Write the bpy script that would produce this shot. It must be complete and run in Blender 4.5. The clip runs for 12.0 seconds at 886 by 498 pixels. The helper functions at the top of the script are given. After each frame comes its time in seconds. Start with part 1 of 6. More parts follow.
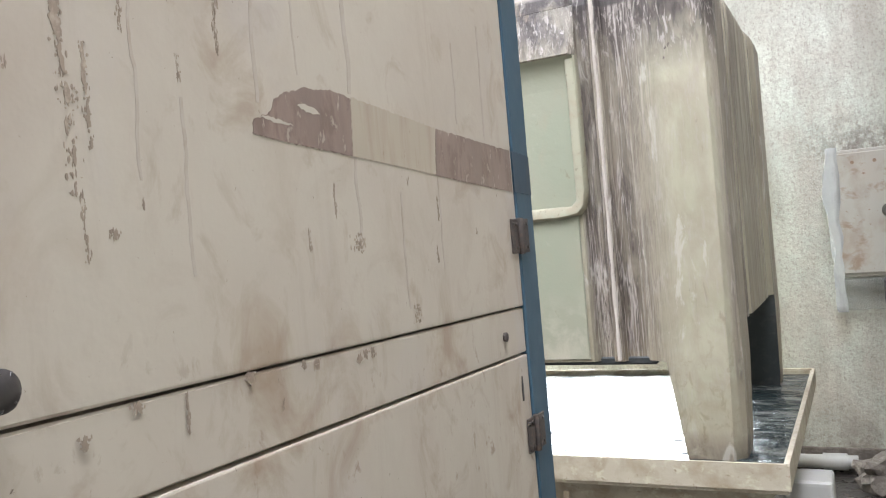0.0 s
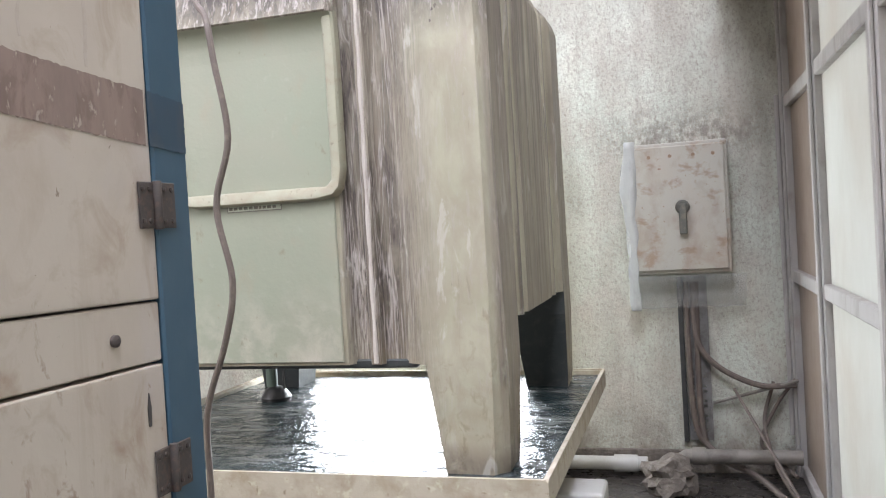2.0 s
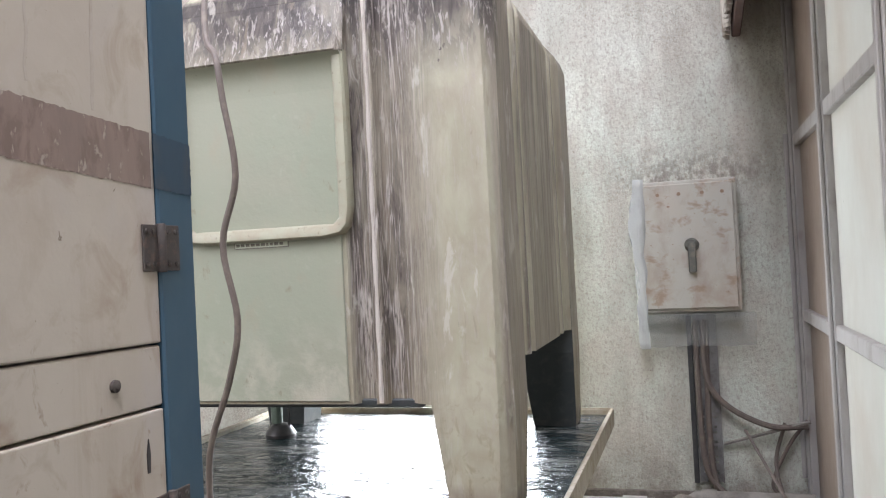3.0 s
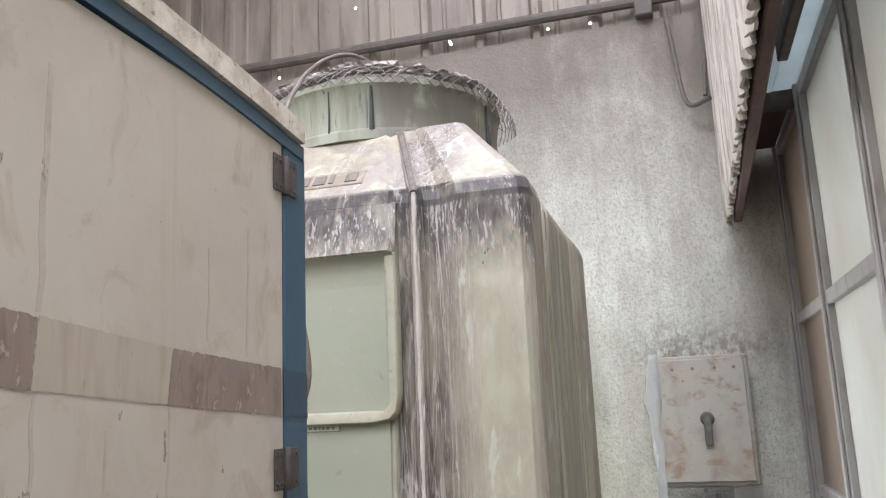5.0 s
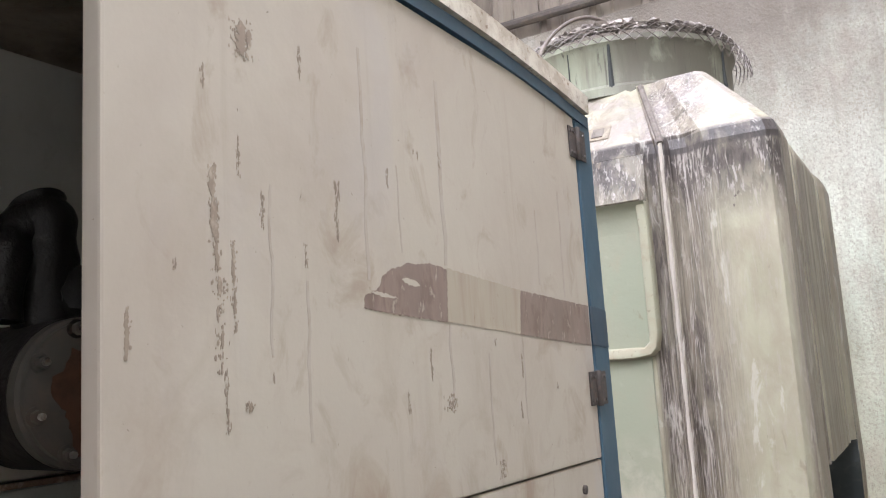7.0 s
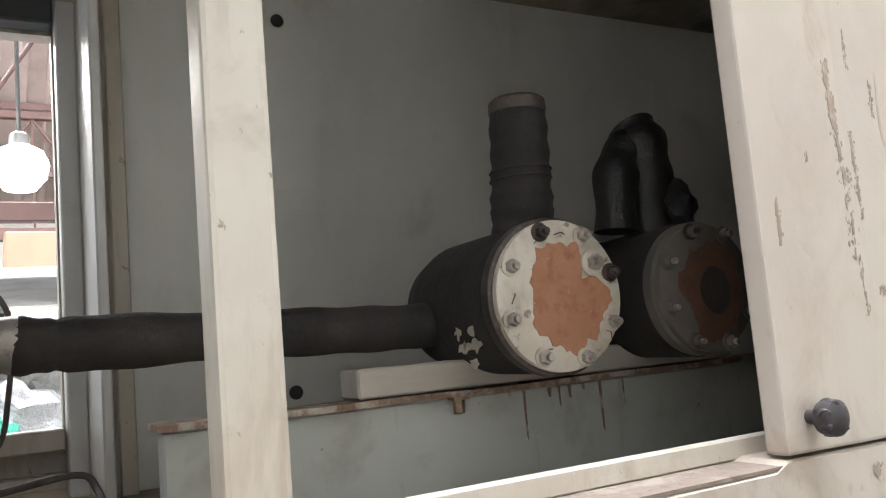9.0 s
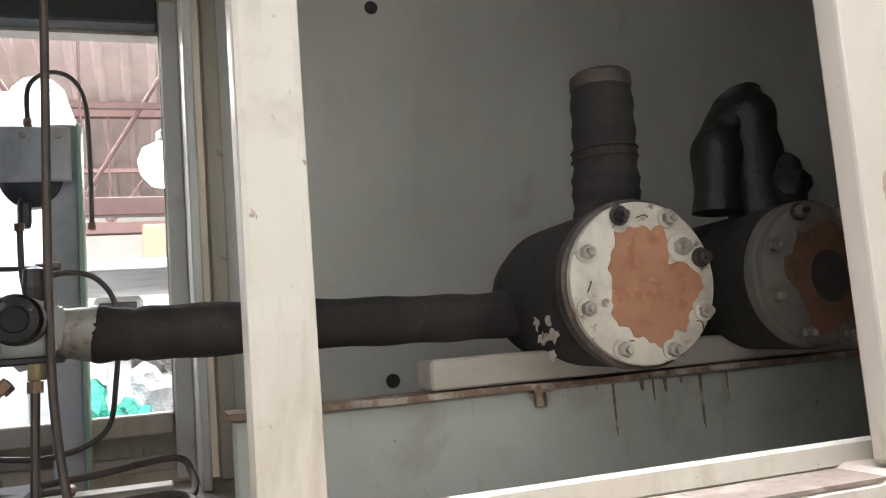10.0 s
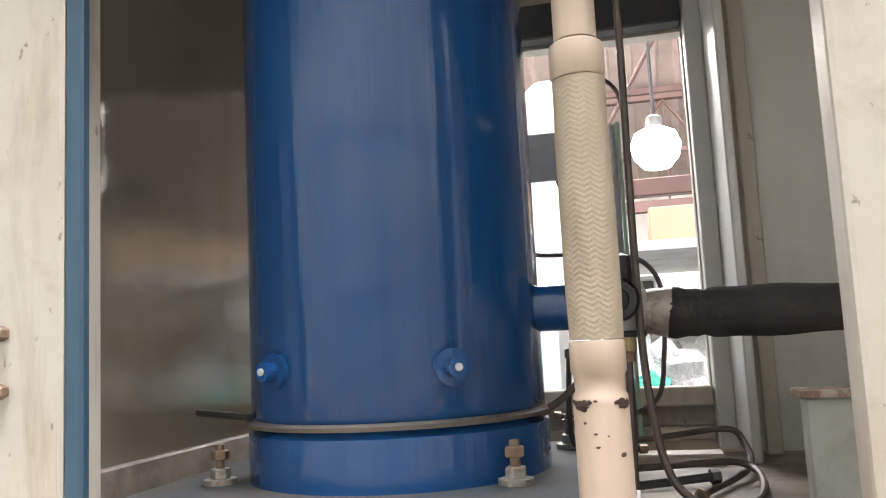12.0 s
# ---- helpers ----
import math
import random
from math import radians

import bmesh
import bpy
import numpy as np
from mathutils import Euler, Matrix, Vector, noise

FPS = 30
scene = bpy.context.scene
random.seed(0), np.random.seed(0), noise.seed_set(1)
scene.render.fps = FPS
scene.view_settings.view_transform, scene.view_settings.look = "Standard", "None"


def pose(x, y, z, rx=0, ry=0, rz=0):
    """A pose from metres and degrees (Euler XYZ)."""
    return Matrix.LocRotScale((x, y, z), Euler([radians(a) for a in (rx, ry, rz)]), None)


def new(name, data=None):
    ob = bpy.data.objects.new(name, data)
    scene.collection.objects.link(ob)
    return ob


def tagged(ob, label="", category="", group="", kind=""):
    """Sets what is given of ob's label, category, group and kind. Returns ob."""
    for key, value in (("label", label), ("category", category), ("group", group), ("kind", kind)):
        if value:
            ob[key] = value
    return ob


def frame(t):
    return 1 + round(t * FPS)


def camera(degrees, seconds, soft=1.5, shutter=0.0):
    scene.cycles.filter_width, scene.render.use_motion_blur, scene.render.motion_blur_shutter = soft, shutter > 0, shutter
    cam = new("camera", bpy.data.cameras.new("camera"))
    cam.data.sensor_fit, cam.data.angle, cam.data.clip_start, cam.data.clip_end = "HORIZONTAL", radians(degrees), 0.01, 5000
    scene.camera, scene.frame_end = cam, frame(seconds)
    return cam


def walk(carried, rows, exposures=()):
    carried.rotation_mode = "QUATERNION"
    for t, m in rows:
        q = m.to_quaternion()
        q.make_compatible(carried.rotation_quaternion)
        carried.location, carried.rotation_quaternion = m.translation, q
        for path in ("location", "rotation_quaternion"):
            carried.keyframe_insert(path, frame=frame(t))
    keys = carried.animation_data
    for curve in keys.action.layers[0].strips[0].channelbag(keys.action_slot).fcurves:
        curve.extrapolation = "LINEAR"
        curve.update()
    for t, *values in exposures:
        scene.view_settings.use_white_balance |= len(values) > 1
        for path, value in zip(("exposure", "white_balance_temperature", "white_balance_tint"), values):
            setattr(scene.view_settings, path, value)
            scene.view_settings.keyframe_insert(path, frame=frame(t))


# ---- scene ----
cam = camera(56.7, 12.0, soft=1.15)
METRES, EYE, TILT, LEAN, TURN = 2.0, 1.4, 0.0, 0.0, 26.8
ROWS = [
    (0.0, 0.0, 0.0, 0.0, -0.01, -0.12, 4.86),
    (0.5, 0.0526, 0.0725, -0.0096, -5.85, -1.29, 6.34),
    (1.0, 0.1082, 0.1201, -0.022, -6.7, -1.36, 6.87),
    (1.5, 0.1665, 0.1748, -0.0206, -7.48, -0.83, 4.9),
    (2.0, 0.1975, 0.2029, -0.0309, -10.58, -1.22, 3.35),
    (2.5, 0.215, 0.2169, -0.0383, -11.49, -1.77, 3.45),
    (3.0, 0.2019, 0.2102, -0.0204, -9.98, 1.08, 2.89),
    (3.5, 0.1871, 0.1928, 0.0079, -9.36, 4.98, 2.02),
    (5.5, 0.0544, 0.048, 0.0549, -10.58, 11.64, 2.68),
    (6.0, 0.0259, 0.006, 0.0521, -6.01, 10.6, 3.17),
    (6.5, 0.0112, -0.0213, 0.0449, -1.15, 9.59, 3.58),
    (8.5, -0.1079, -0.1412, 0.0099, 27.06, 6.08, 3.92),
    (9.0, -0.1085, -0.1371, 0.0131, 34.55, 6.43, 4.86),
    (9.5, -0.0973, -0.1117, 0.0121, 39.74, 6.55, 5.07),
    (10.0, -0.0862, -0.0923, 0.0121, 44.71, 6.28, 4.54),
    (10.5, -0.0764, -0.0819, 0.013, 51.28, 6.48, 3.96),
    (11.0, -0.07, -0.0787, 0.0109, 60.25, 6.58, 3.77),
    (11.5, -0.0748, -0.1066, 0.0119, 69.97, 7.2, 3.62),
    (12.0, -0.0788, -0.1616, 0.0161, 76.6, 6.79, 2.87),
]
walk(cam, [(t, pose(0, 0, EYE, TILT, LEAN, TURN) @ pose(METRES * x, METRES * y, METRES * z, 90 + pitch, roll, yaw)) for t, x, y, z, yaw, pitch, roll in ROWS],
     [(0.0, 0.34, 6520, 9), (0.5, 0.46, 6500, 9), (1.0, 0.36, 6470, 11), (2.5, 0.22, 6420, 13), (3.5, 0.05, 6450, 14), (5.5, 0.10, 6480, 12), (6.5, 0.18, 6520, 12), (8.5, 0.88, 6450, 10),
      (9.5, 0.92, 6450, 9), (10.5, 1.26, 6450, 10), (11.0, 1.24, 6600, 11), (11.5, 1.2, 7000, 14), (12.0, 1.08, 6750, 11)])

FLOOR = -0.22

# ---- world and light ----
world = bpy.data.worlds.new("sky")
scene.world = world
world.use_nodes = True
_sky = world.node_tree.nodes.new("ShaderNodeTexSky")
_sky.sky_type, _sky.sun_disc = "NISHITA", False
_sky.sun_elevation, _sky.sun_rotation = radians(50), radians(250)
world.node_tree.links.new(_sky.outputs[0], world.node_tree.nodes["Background"].inputs[0])
world.node_tree.nodes["Background"].inputs[1].default_value = 0.14


def area(name, m, sx, sy, watts, color=(1, 1, 1)):
    data = bpy.data.lights.new(name, "AREA")
    data.shape, data.size, data.size_y, data.energy, data.color = "RECTANGLE", sx, sy, watts, color
    ob = new(name, data)
    ob.matrix_world = m
    return ob


# daylight in the openings of the shed; skylights and gateway are added, out of view
SKYLIGHTS = [(-0.75, 0.65, -1.75, 1.45), (-2.6, -0.8, 1.3, 3.0), (-9.0, -4.0, -3.2, 2.2), (0.50, 0.76, 2.2, 4.9), (-2.3, -0.5, 3.3, 4.8)]
area("skylight_aisle", pose(-0.05, -0.15, 6.0), 1.4, 3.2, 435, (0.96, 0.985, 1.11))
area("skylight_tower", pose(-1.7, 2.15, 6.0), 1.8, 1.7, 70, (0.96, 0.985, 1.11))
area("skylight_hall", pose(-6.5, -0.5, 4.6), 3.0, 5.0, 620, (1.0, 0.985, 1.0))
area("added_front_fill", pose(-0.1, -3.9, 1.3, 90, 0, 180), 1.5, 2.6, 150, (0.96, 0.985, 1.11))
area("partition_daylight", pose(0.95, 0.9, 1.45, 0, 90, 0), 3.0, 9.2, 590, (0.97, 0.985, 1.06))
# added to brighten the back wall, then the lid sheets
area("added_back_fill", pose(-1.4, 4.05, 6.0), 1.8, 1.5, 62, (0.96, 0.985, 1.11))
area("added_lid_fill", pose(0.63, 3.55, 6.0), 0.25, 2.6, 70, (0.96, 0.985, 1.11))
area("low_window_light", pose(-1.54, 5.80, 0.93, -90, 0, 0), 1.55, 0.8, 110, (0.9, 0.96, 1.0))


# ---- materials ----
def layered(name, base, layers=(), rough=0.6, metal=0.0, bump=(), rough_var=0.15, random=0.0, trans=0.0, clear=0.0, warp=0.3):
    """Base colour with worn layers: (scale xyz, lo, hi, colour, strength[, gate])."""
    m = bpy.data.materials.new(name)
    m.use_nodes = True
    nt = m.node_tree
    N, L = nt.nodes, nt.links
    bsdf = N["Principled BSDF"]
    co = N.new("ShaderNodeTexCoord").outputs["Object"]
    sep = N.new("ShaderNodeSeparateXYZ")
    L.new(co, sep.inputs[0])

    def noise_at(scale, detail=5.0, warp=0.0):
        mp = N.new("ShaderNodeMapping")
        mp.inputs["Scale"].default_value = scale
        L.new(co, mp.inputs[0])
        n = N.new("ShaderNodeTexNoise")
        n.inputs["Scale"].default_value = 1.0
        n.inputs["Detail"].default_value = detail
        n.inputs["Roughness"].default_value = 0.62
        n.inputs["Distortion"].default_value = warp
        L.new(mp.outputs[0], n.inputs["Vector"])
        return n.outputs["Fac"]

    def ramp(fac, stops):
        r = N.new("ShaderNodeValToRGB")
        el = r.color_ramp.elements
        while len(el) < len(stops):
            el.new(0.5)
        for e, (p, v) in zip(el, stops):
            e.position, e.color = p, (v, v, v, 1)
        L.new(fac, r.inputs[0])
        return r.outputs[0]

    rgb = N.new("ShaderNodeRGB")
    rgb.outputs[0].default_value = (*base, 1)
    color = rgb.outputs[0]
    if random:
        info = N.new("ShaderNodeObjectInfo")
        hsv = N.new("ShaderNodeHueSaturation")
        mr = N.new("ShaderNodeMapRange")
        mr.inputs["To Min"].default_value, mr.inputs["To Max"].default_value = 1 - random, 1 + random
        L.new(info.outputs["Random"], mr.inputs["Value"])
        L.new(mr.outputs[0], hsv.inputs["Value"])
        L.new(color, hsv.inputs["Color"])
        color = hsv.outputs[0]
    for layer in layers:
        scale, lo, hi, col, strength = layer[:5]
        if isinstance(lo, list):            # contour lines: full at lo, gone hi away
            mask = ramp(noise_at(scale, 3.5, 0.5), [(0.0, 0.0)] + [q for p in lo for q in ((p - hi, 0.0), (p, strength), (p + hi, 0.0))] + [(1.0, 0.0)])
        else:
            mask = ramp(noise_at(scale, 6.0, warp), [(lo, 0.0), (hi, strength)])
        for axis, a, b, stops in layer[5:]:
            mr = N.new("ShaderNodeMapRange")
            mr.inputs["From Min"].default_value, mr.inputs["From Max"].default_value = a, b
            L.new(sep.outputs[axis], mr.inputs["Value"])
            mu = N.new("ShaderNodeMath")
            mu.operation = "MULTIPLY"
            L.new(mask, mu.inputs[0])
            L.new(ramp(mr.outputs[0], stops), mu.inputs[1])
            mask = mu.outputs[0]
        mix = N.new("ShaderNodeMix")
        mix.data_type = "RGBA"
        L.new(mask, mix.inputs["Factor"])
        L.new(color, mix.inputs["A"])
        mix.inputs["B"].default_value = (*col, 1)
        color = mix.outputs["Result"]
    L.new(color, bsdf.inputs["Base Color"])
    if rough_var:
        mr = N.new("ShaderNodeMapRange")
        mr.inputs["To Min"].default_value, mr.inputs["To Max"].default_value = max(0.02, rough - rough_var), min(1.0, rough + rough_var)
        L.new(noise_at((14, 14, 9)), mr.inputs["Value"])
        L.new(mr.outputs[0], bsdf.inputs["Roughness"])
    else:
        bsdf.inputs["Roughness"].default_value = rough
    bsdf.inputs["Metallic"].default_value = metal
    normal = None
    for scale, strength, dist in bump:
        b = N.new("ShaderNodeBump")
        b.inputs["Strength"].default_value, b.inputs["Distance"].default_value = strength, dist
        L.new(noise_at(scale), b.inputs["Height"])
        if normal is not None:
            L.new(normal, b.inputs["Normal"])
        normal = b.outputs[0]
    if normal is not None:
        L.new(normal, bsdf.inputs["Normal"])
    if trans:
        tr = N.new("ShaderNodeBsdfTranslucent")
        L.new(color, tr.inputs[0])
        ms = N.new("ShaderNodeMixShader")
        ms.inputs[0].default_value = trans
        L.new(bsdf.outputs[0], ms.inputs[1])
        L.new(tr.outputs[0], ms.inputs[2])
        L.new(ms.outputs[0], N["Material Output"].inputs[0])
        if clear:
            tp = N.new("ShaderNodeBsdfTransparent")
            mc2 = N.new("ShaderNodeMixShader")
            mc2.inputs[0].default_value = clear
            L.new(ms.outputs[0], mc2.inputs[1])
            L.new(tp.outputs[0], mc2.inputs[2])
            L.new(mc2.outputs[0], N["Material Output"].inputs[0])
    return m


def glowing(name, color, strength):
    m = bpy.data.materials.new(name)
    m.use_nodes = True
    b = m.node_tree.nodes["Principled BSDF"]
    b.inputs["Base Color"].default_value = (*color, 1)
    b.inputs["Emission Color"].default_value = (*color, 1)
    b.inputs["Emission Strength"].default_value = strength
    return m


RUST = (0.16, 0.07, 0.035)
GRIME = (0.1, 0.085, 0.065)
M_DOOR = layered("cream_door_paint", (0.474, 0.424, 0.352),
                 [((2.2, 2.2, 1.6), 0.42, 0.72, (0.391, 0.327, 0.270), 0.7), ((13, 13, 0.9), 0.56, 0.72, (0.357, 0.285, 0.221), 0.45),
                  ((9, 9, 7), 0.57, 0.70, (0.315, 0.234, 0.168), 0.6), ((4, 4, 3), 0.55, 0.72, (0.442, 0.399, 0.363), 0.6),
                  ((8, 8, 6), 0.50, 0.68, (0.315, 0.234, 0.168), 0.85, (2, 1.25, 2.0, [(0, 1), (0.3, 1), (0.5, 0.35), (1, 0.1)])),
                  ((24, 24, 14), 0.62, 0.70, (0.264, 0.187, 0.133), 0.8, (2, 1.15, 1.6, [(0, 1), (0.5, 1), (1, 0)])),
                  ((90, 90, 50), 0.715, 0.735, (0.119, 0.085, 0.066), 0.85), ((160, 160, 110), 0.71, 0.73, (0.170, 0.119, 0.089), 0.7)],
                 0.5, bump=[((5, 5, 5), 0.15, 0.01), ((40, 40, 40), 0.08, 0.002), ((240, 240, 240), 0.08, 0.001)], warp=0.7)
M_CREAM = layered("cream_frame_paint", (0.485, 0.45, 0.372),
                  [((5, 5, 2), 0.40, 0.70, (0.376, 0.310, 0.245), 0.7), ((14, 14, 3), 0.54, 0.68, (0.320, 0.254, 0.191), 0.65), ((9, 9, 9), 0.58, 0.70, (0.310, 0.254, 0.196), 0.5), ((60, 60, 40), 0.66, 0.70, (0.207, 0.132, 0.088), 0.8)],
                  0.5, bump=[((20, 20, 20), 0.12, 0.004)])
# Stained cream; the base is darkened for the shadow beside the vessel.
M_GLOSSCREAM = layered("glossy_stained_shaded_cream_paint", (0.135, 0.118, 0.09),
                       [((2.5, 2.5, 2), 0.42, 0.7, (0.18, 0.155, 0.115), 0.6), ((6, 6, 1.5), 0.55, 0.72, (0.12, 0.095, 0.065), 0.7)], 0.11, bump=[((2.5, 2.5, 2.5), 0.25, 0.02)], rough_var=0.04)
M_TRIM = layered("chipped_cream_trim", (0.6, 0.55, 0.46),
                 [((14, 14, 14), 0.45, 0.6, (0.36, 0.29, 0.22), 0.75), ((45, 45, 45), 0.60, 0.66, (0.2, 0.13, 0.08), 0.8)],
                 0.75, bump=[((60, 60, 60), 0.5, 0.005)])
M_BLUE_STEEL = layered("blue_frame_paint", (0.030, 0.075, 0.115),
                       [((8, 8, 3), 0.5, 0.8, (0.05, 0.1, 0.14), 0.7), ((50, 50, 30), 0.70, 0.76, (0.12, 0.10, 0.09), 0.8)],
                       0.45, bump=[((40, 40, 40), 0.1, 0.002)])
M_TANK = layered("glossy_blue_enamel", (0.007, 0.058, 0.185),
                 [((4, 4, 1.0), 0.45, 0.8, (0.009, 0.072, 0.23), 0.6), ((90, 90, 60), 0.73, 0.77, (0.2, 0.25, 0.3), 0.4)],
                 0.12, bump=[((9, 9, 0.25), 0.45, 0.010), ((160, 160, 160), 0.03, 0.0006)], rough_var=0.08)
_coat = M_TANK.node_tree.nodes["Principled BSDF"].inputs
_coat["Coat Weight"].default_value, _coat["Coat Roughness"].default_value = 0.3, 0.08
M_HINGE = layered("dark_rusty_iron", (0.075, 0.062, 0.056),
                  [((70, 70, 70), 0.5, 0.7, (0.15, 0.10, 0.075), 0.7)], 0.65, 0.3, [((120, 120, 120), 0.4, 0.002)])
M_TAPE = layered("brown_parcel_tape", (0.208, 0.153, 0.128),
                 [((12, 12, 3), 0.42, 0.62, (0.281, 0.204, 0.168), 0.8), ((30, 30, 14), 0.52, 0.62, (0.170, 0.115, 0.093), 0.7), ((60, 60, 30), 0.61, 0.66, (0.391, 0.332, 0.274), 0.8)], 0.42,
                 bump=[((35, 35, 10), 0.2, 0.002)])
M_POSTTAPE = layered("soiled_blue_tape", (0.022, 0.05, 0.08), [((20, 20, 10), 0.5, 0.7, (0.05, 0.06, 0.07), 0.7)], 0.5)
M_RESIDUE = layered("yellowed_tape_residue", (0.40, 0.345, 0.272),
                    [((16, 40, 5), 0.48, 0.7, (0.340, 0.264, 0.195), 0.7), ((70, 70, 20), 0.66, 0.72, (0.255, 0.170, 0.115), 0.7)], 0.55)
M_SCUFF = layered("bare_brown_scuff", (0.285, 0.225, 0.175), [((60, 60, 40), 0.5, 0.62, (0.44, 0.37, 0.29), 0.9)], 0.7)
M_RUNMARK = layered("brown_run_stain", (0.433, 0.378, 0.323), [((30, 30, 14), 0.45, 0.62, (0.357, 0.285, 0.221), 0.8)], 0.55)
M_CAPBLACK = layered("glossy_black_cap", (0.006, 0.006, 0.007), [((30, 30, 30), 0.5, 0.8, (0.018, 0.017, 0.016), 0.7)], 0.3)
M_KNOB = layered("black_bakelite", (0.035, 0.03, 0.03), [((30, 30, 30), 0.5, 0.8, (0.08, 0.07, 0.06), 0.7)], 0.4)
M_INNER = layered("grey_green_panel_paint", (0.64, 0.625, 0.585),
                  [((2.2, 2.2, 1.5), 0.42, 0.72, (0.47, 0.46, 0.42), 0.6), ((10, 10, 3), 0.58, 0.78, (0.44, 0.42, 0.37), 0.5),
                   ((5, 5, 5), 0.60, 0.75, (0.36, 0.33, 0.28), 0.45), ((90, 90, 90), 0.72, 0.76, (0.2, 0.17, 0.14), 0.6)], 0.42, bump=[((3, 3, 3), 0.2, 0.02), ((50, 50, 50), 0.08, 0.002)])
M_PALESCUFF = layered("rubbed_panel_paint", (0.54, 0.52, 0.48), [((20, 20, 20), 0.4, 0.65, (0.60, 0.59, 0.55), 0.8)], 0.5)
M_BEAM = layered("pale_green_grey_steel_paint", (0.43, 0.45, 0.42),
                 [((4, 4, 3), 0.5, 0.8, (0.32, 0.33, 0.29), 0.7), ((26, 26, 3), 0.62, 0.74, (0.25, 0.185, 0.13), 0.65), ((8, 8, 8), 0.56, 0.70, (0.27, 0.245, 0.20), 0.55), ((70, 70, 70), 0.68, 0.72, (0.2, 0.12, 0.08), 0.8)], 0.5,
                 bump=[((12, 12, 12), 0.1, 0.004)])
M_RUSTY = layered("flaking_rust_and_paint", (0.2, 0.13, 0.09),
                  [((25, 25, 25), 0.48, 0.58, (0.42, 0.37, 0.31), 0.85), ((60, 60, 60), 0.55, 0.7, (0.1, 0.06, 0.04), 0.7)], 0.85,
                  bump=[((70, 70, 70), 0.6, 0.006)])
M_OLDRUST = layered("dull_brown_rusted_ledge", (0.20, 0.155, 0.12), [((18, 18, 18), 0.5, 0.62, (0.32, 0.27, 0.22), 0.7), ((50, 50, 50), 0.55, 0.7, (0.10, 0.06, 0.04), 0.7)], 0.85, bump=[((70, 70, 70), 0.5, 0.005)])
M_LAG = layered("black_foam_lagging", (0.020, 0.017, 0.016),
                [((8, 8, 8), 0.5, 0.75, (0.055, 0.046, 0.041), 0.8), ((40, 40, 40), 0.66, 0.74, (0.10, 0.09, 0.08), 0.5)], 0.92,
                bump=[((14, 14, 14), 0.7, 0.014), ((45, 45, 45), 0.4, 0.004), ((150, 150, 150), 0.3, 0.002)])
M_BITUMEN = layered("shiny_black_bitumen_wrap", (0.008, 0.007, 0.007),
                    [((30, 30, 30), 0.6, 0.75, (0.03, 0.027, 0.025), 0.5)], 0.5, bump=[((22, 22, 22), 0.5, 0.014), ((60, 60, 60), 0.3, 0.004)])
M_CAP = layered("grey_white_flange_paint", (0.54, 0.50, 0.43),
                [((18, 18, 18), 0.45, 0.62, (0.36, 0.31, 0.25), 0.7), ((45, 45, 45), 0.60, 0.66, (0.17, 0.12, 0.085), 0.85)], 0.6,
                bump=[((45, 45, 45), 0.25, 0.003)])
M_PRIMER = layered("orange_primer", (0.33, 0.155, 0.088),
                   [((22, 22, 22), 0.45, 0.62, (0.40, 0.20, 0.12), 0.8), ((35, 35, 35), 0.5, 0.62, (0.27, 0.10, 0.05), 0.7), ((80, 80, 80), 0.64, 0.70, (0.5, 0.36, 0.26), 0.6)], 0.7,
                   bump=[((50, 50, 50), 0.3, 0.002)])
# Dimmer copies of primer and flange paint: the second shell's shade is in their colour.
M_SHADEPRIMER = layered("shaded_brown_primer", (0.13, 0.065, 0.04), [((30, 30, 30), 0.45, 0.65, (0.06, 0.035, 0.025), 0.8)], 0.7, bump=[((50, 50, 50), 0.3, 0.002)])
M_DIMCAP = layered("dark_grey_flange", (0.11, 0.102, 0.09),
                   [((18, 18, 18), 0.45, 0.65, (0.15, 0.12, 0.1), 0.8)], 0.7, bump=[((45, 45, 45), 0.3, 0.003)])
M_SHADECAP = layered("shaded_grey_flange", (0.20, 0.19, 0.165), [((18, 18, 18), 0.45, 0.65, (0.17, 0.14, 0.115), 0.8)], 0.65, bump=[((45, 45, 45), 0.3, 0.003)])
M_BOLT = layered("dull_bolt_steel", (0.4, 0.37, 0.33), [((90, 90, 90), 0.5, 0.7, (0.2, 0.14, 0.1), 0.8)], 0.45, 0.6)
M_DARKBOLT = layered("oily_dark_bolt", (0.06, 0.05, 0.045), [((90, 90, 90), 0.5, 0.7, (0.14, 0.1, 0.08), 0.8)], 0.4, 0.5)
M_STUD = layered("rusty_brass_stud", (0.25, 0.17, 0.115), [((80, 80, 80), 0.5, 0.7, (0.4, 0.33, 0.26), 0.7)], 0.5, 0.5)
M_PVC = layered("cream_plastic_pipe", (0.50, 0.395, 0.30),
                [((12, 12, 3), 0.45, 0.7, (0.40, 0.30, 0.21), 0.7), ((55, 55, 40), 0.69, 0.73, (0.1, 0.045, 0.03), 0.9)], 0.4,
                bump=[((60, 60, 20), 0.08, 0.002)])
M_JACKET = layered("woven_glass_braid", (0.36, 0.295, 0.21),
                   [((20, 20, 9), 0.48, 0.7, (0.28, 0.22, 0.15), 0.7), ((9, 9, 7), 0.54, 0.70, (0.22, 0.17, 0.115), 0.75)], 0.75,
                   bump=[((300, 300, 300), 0.4, 0.001)])
M_BURNT = layered("burnt_brown_paint", (0.05, 0.025, 0.02), [((60, 60, 60), 0.5, 0.7, (0.12, 0.06, 0.045), 0.7)], 0.6)
M_COPPER = layered("dull_brown_copper_tube", (0.10, 0.08, 0.07), [((30, 30, 30), 0.5, 0.7, (0.06, 0.045, 0.04), 0.8)], 0.5, 0.3)
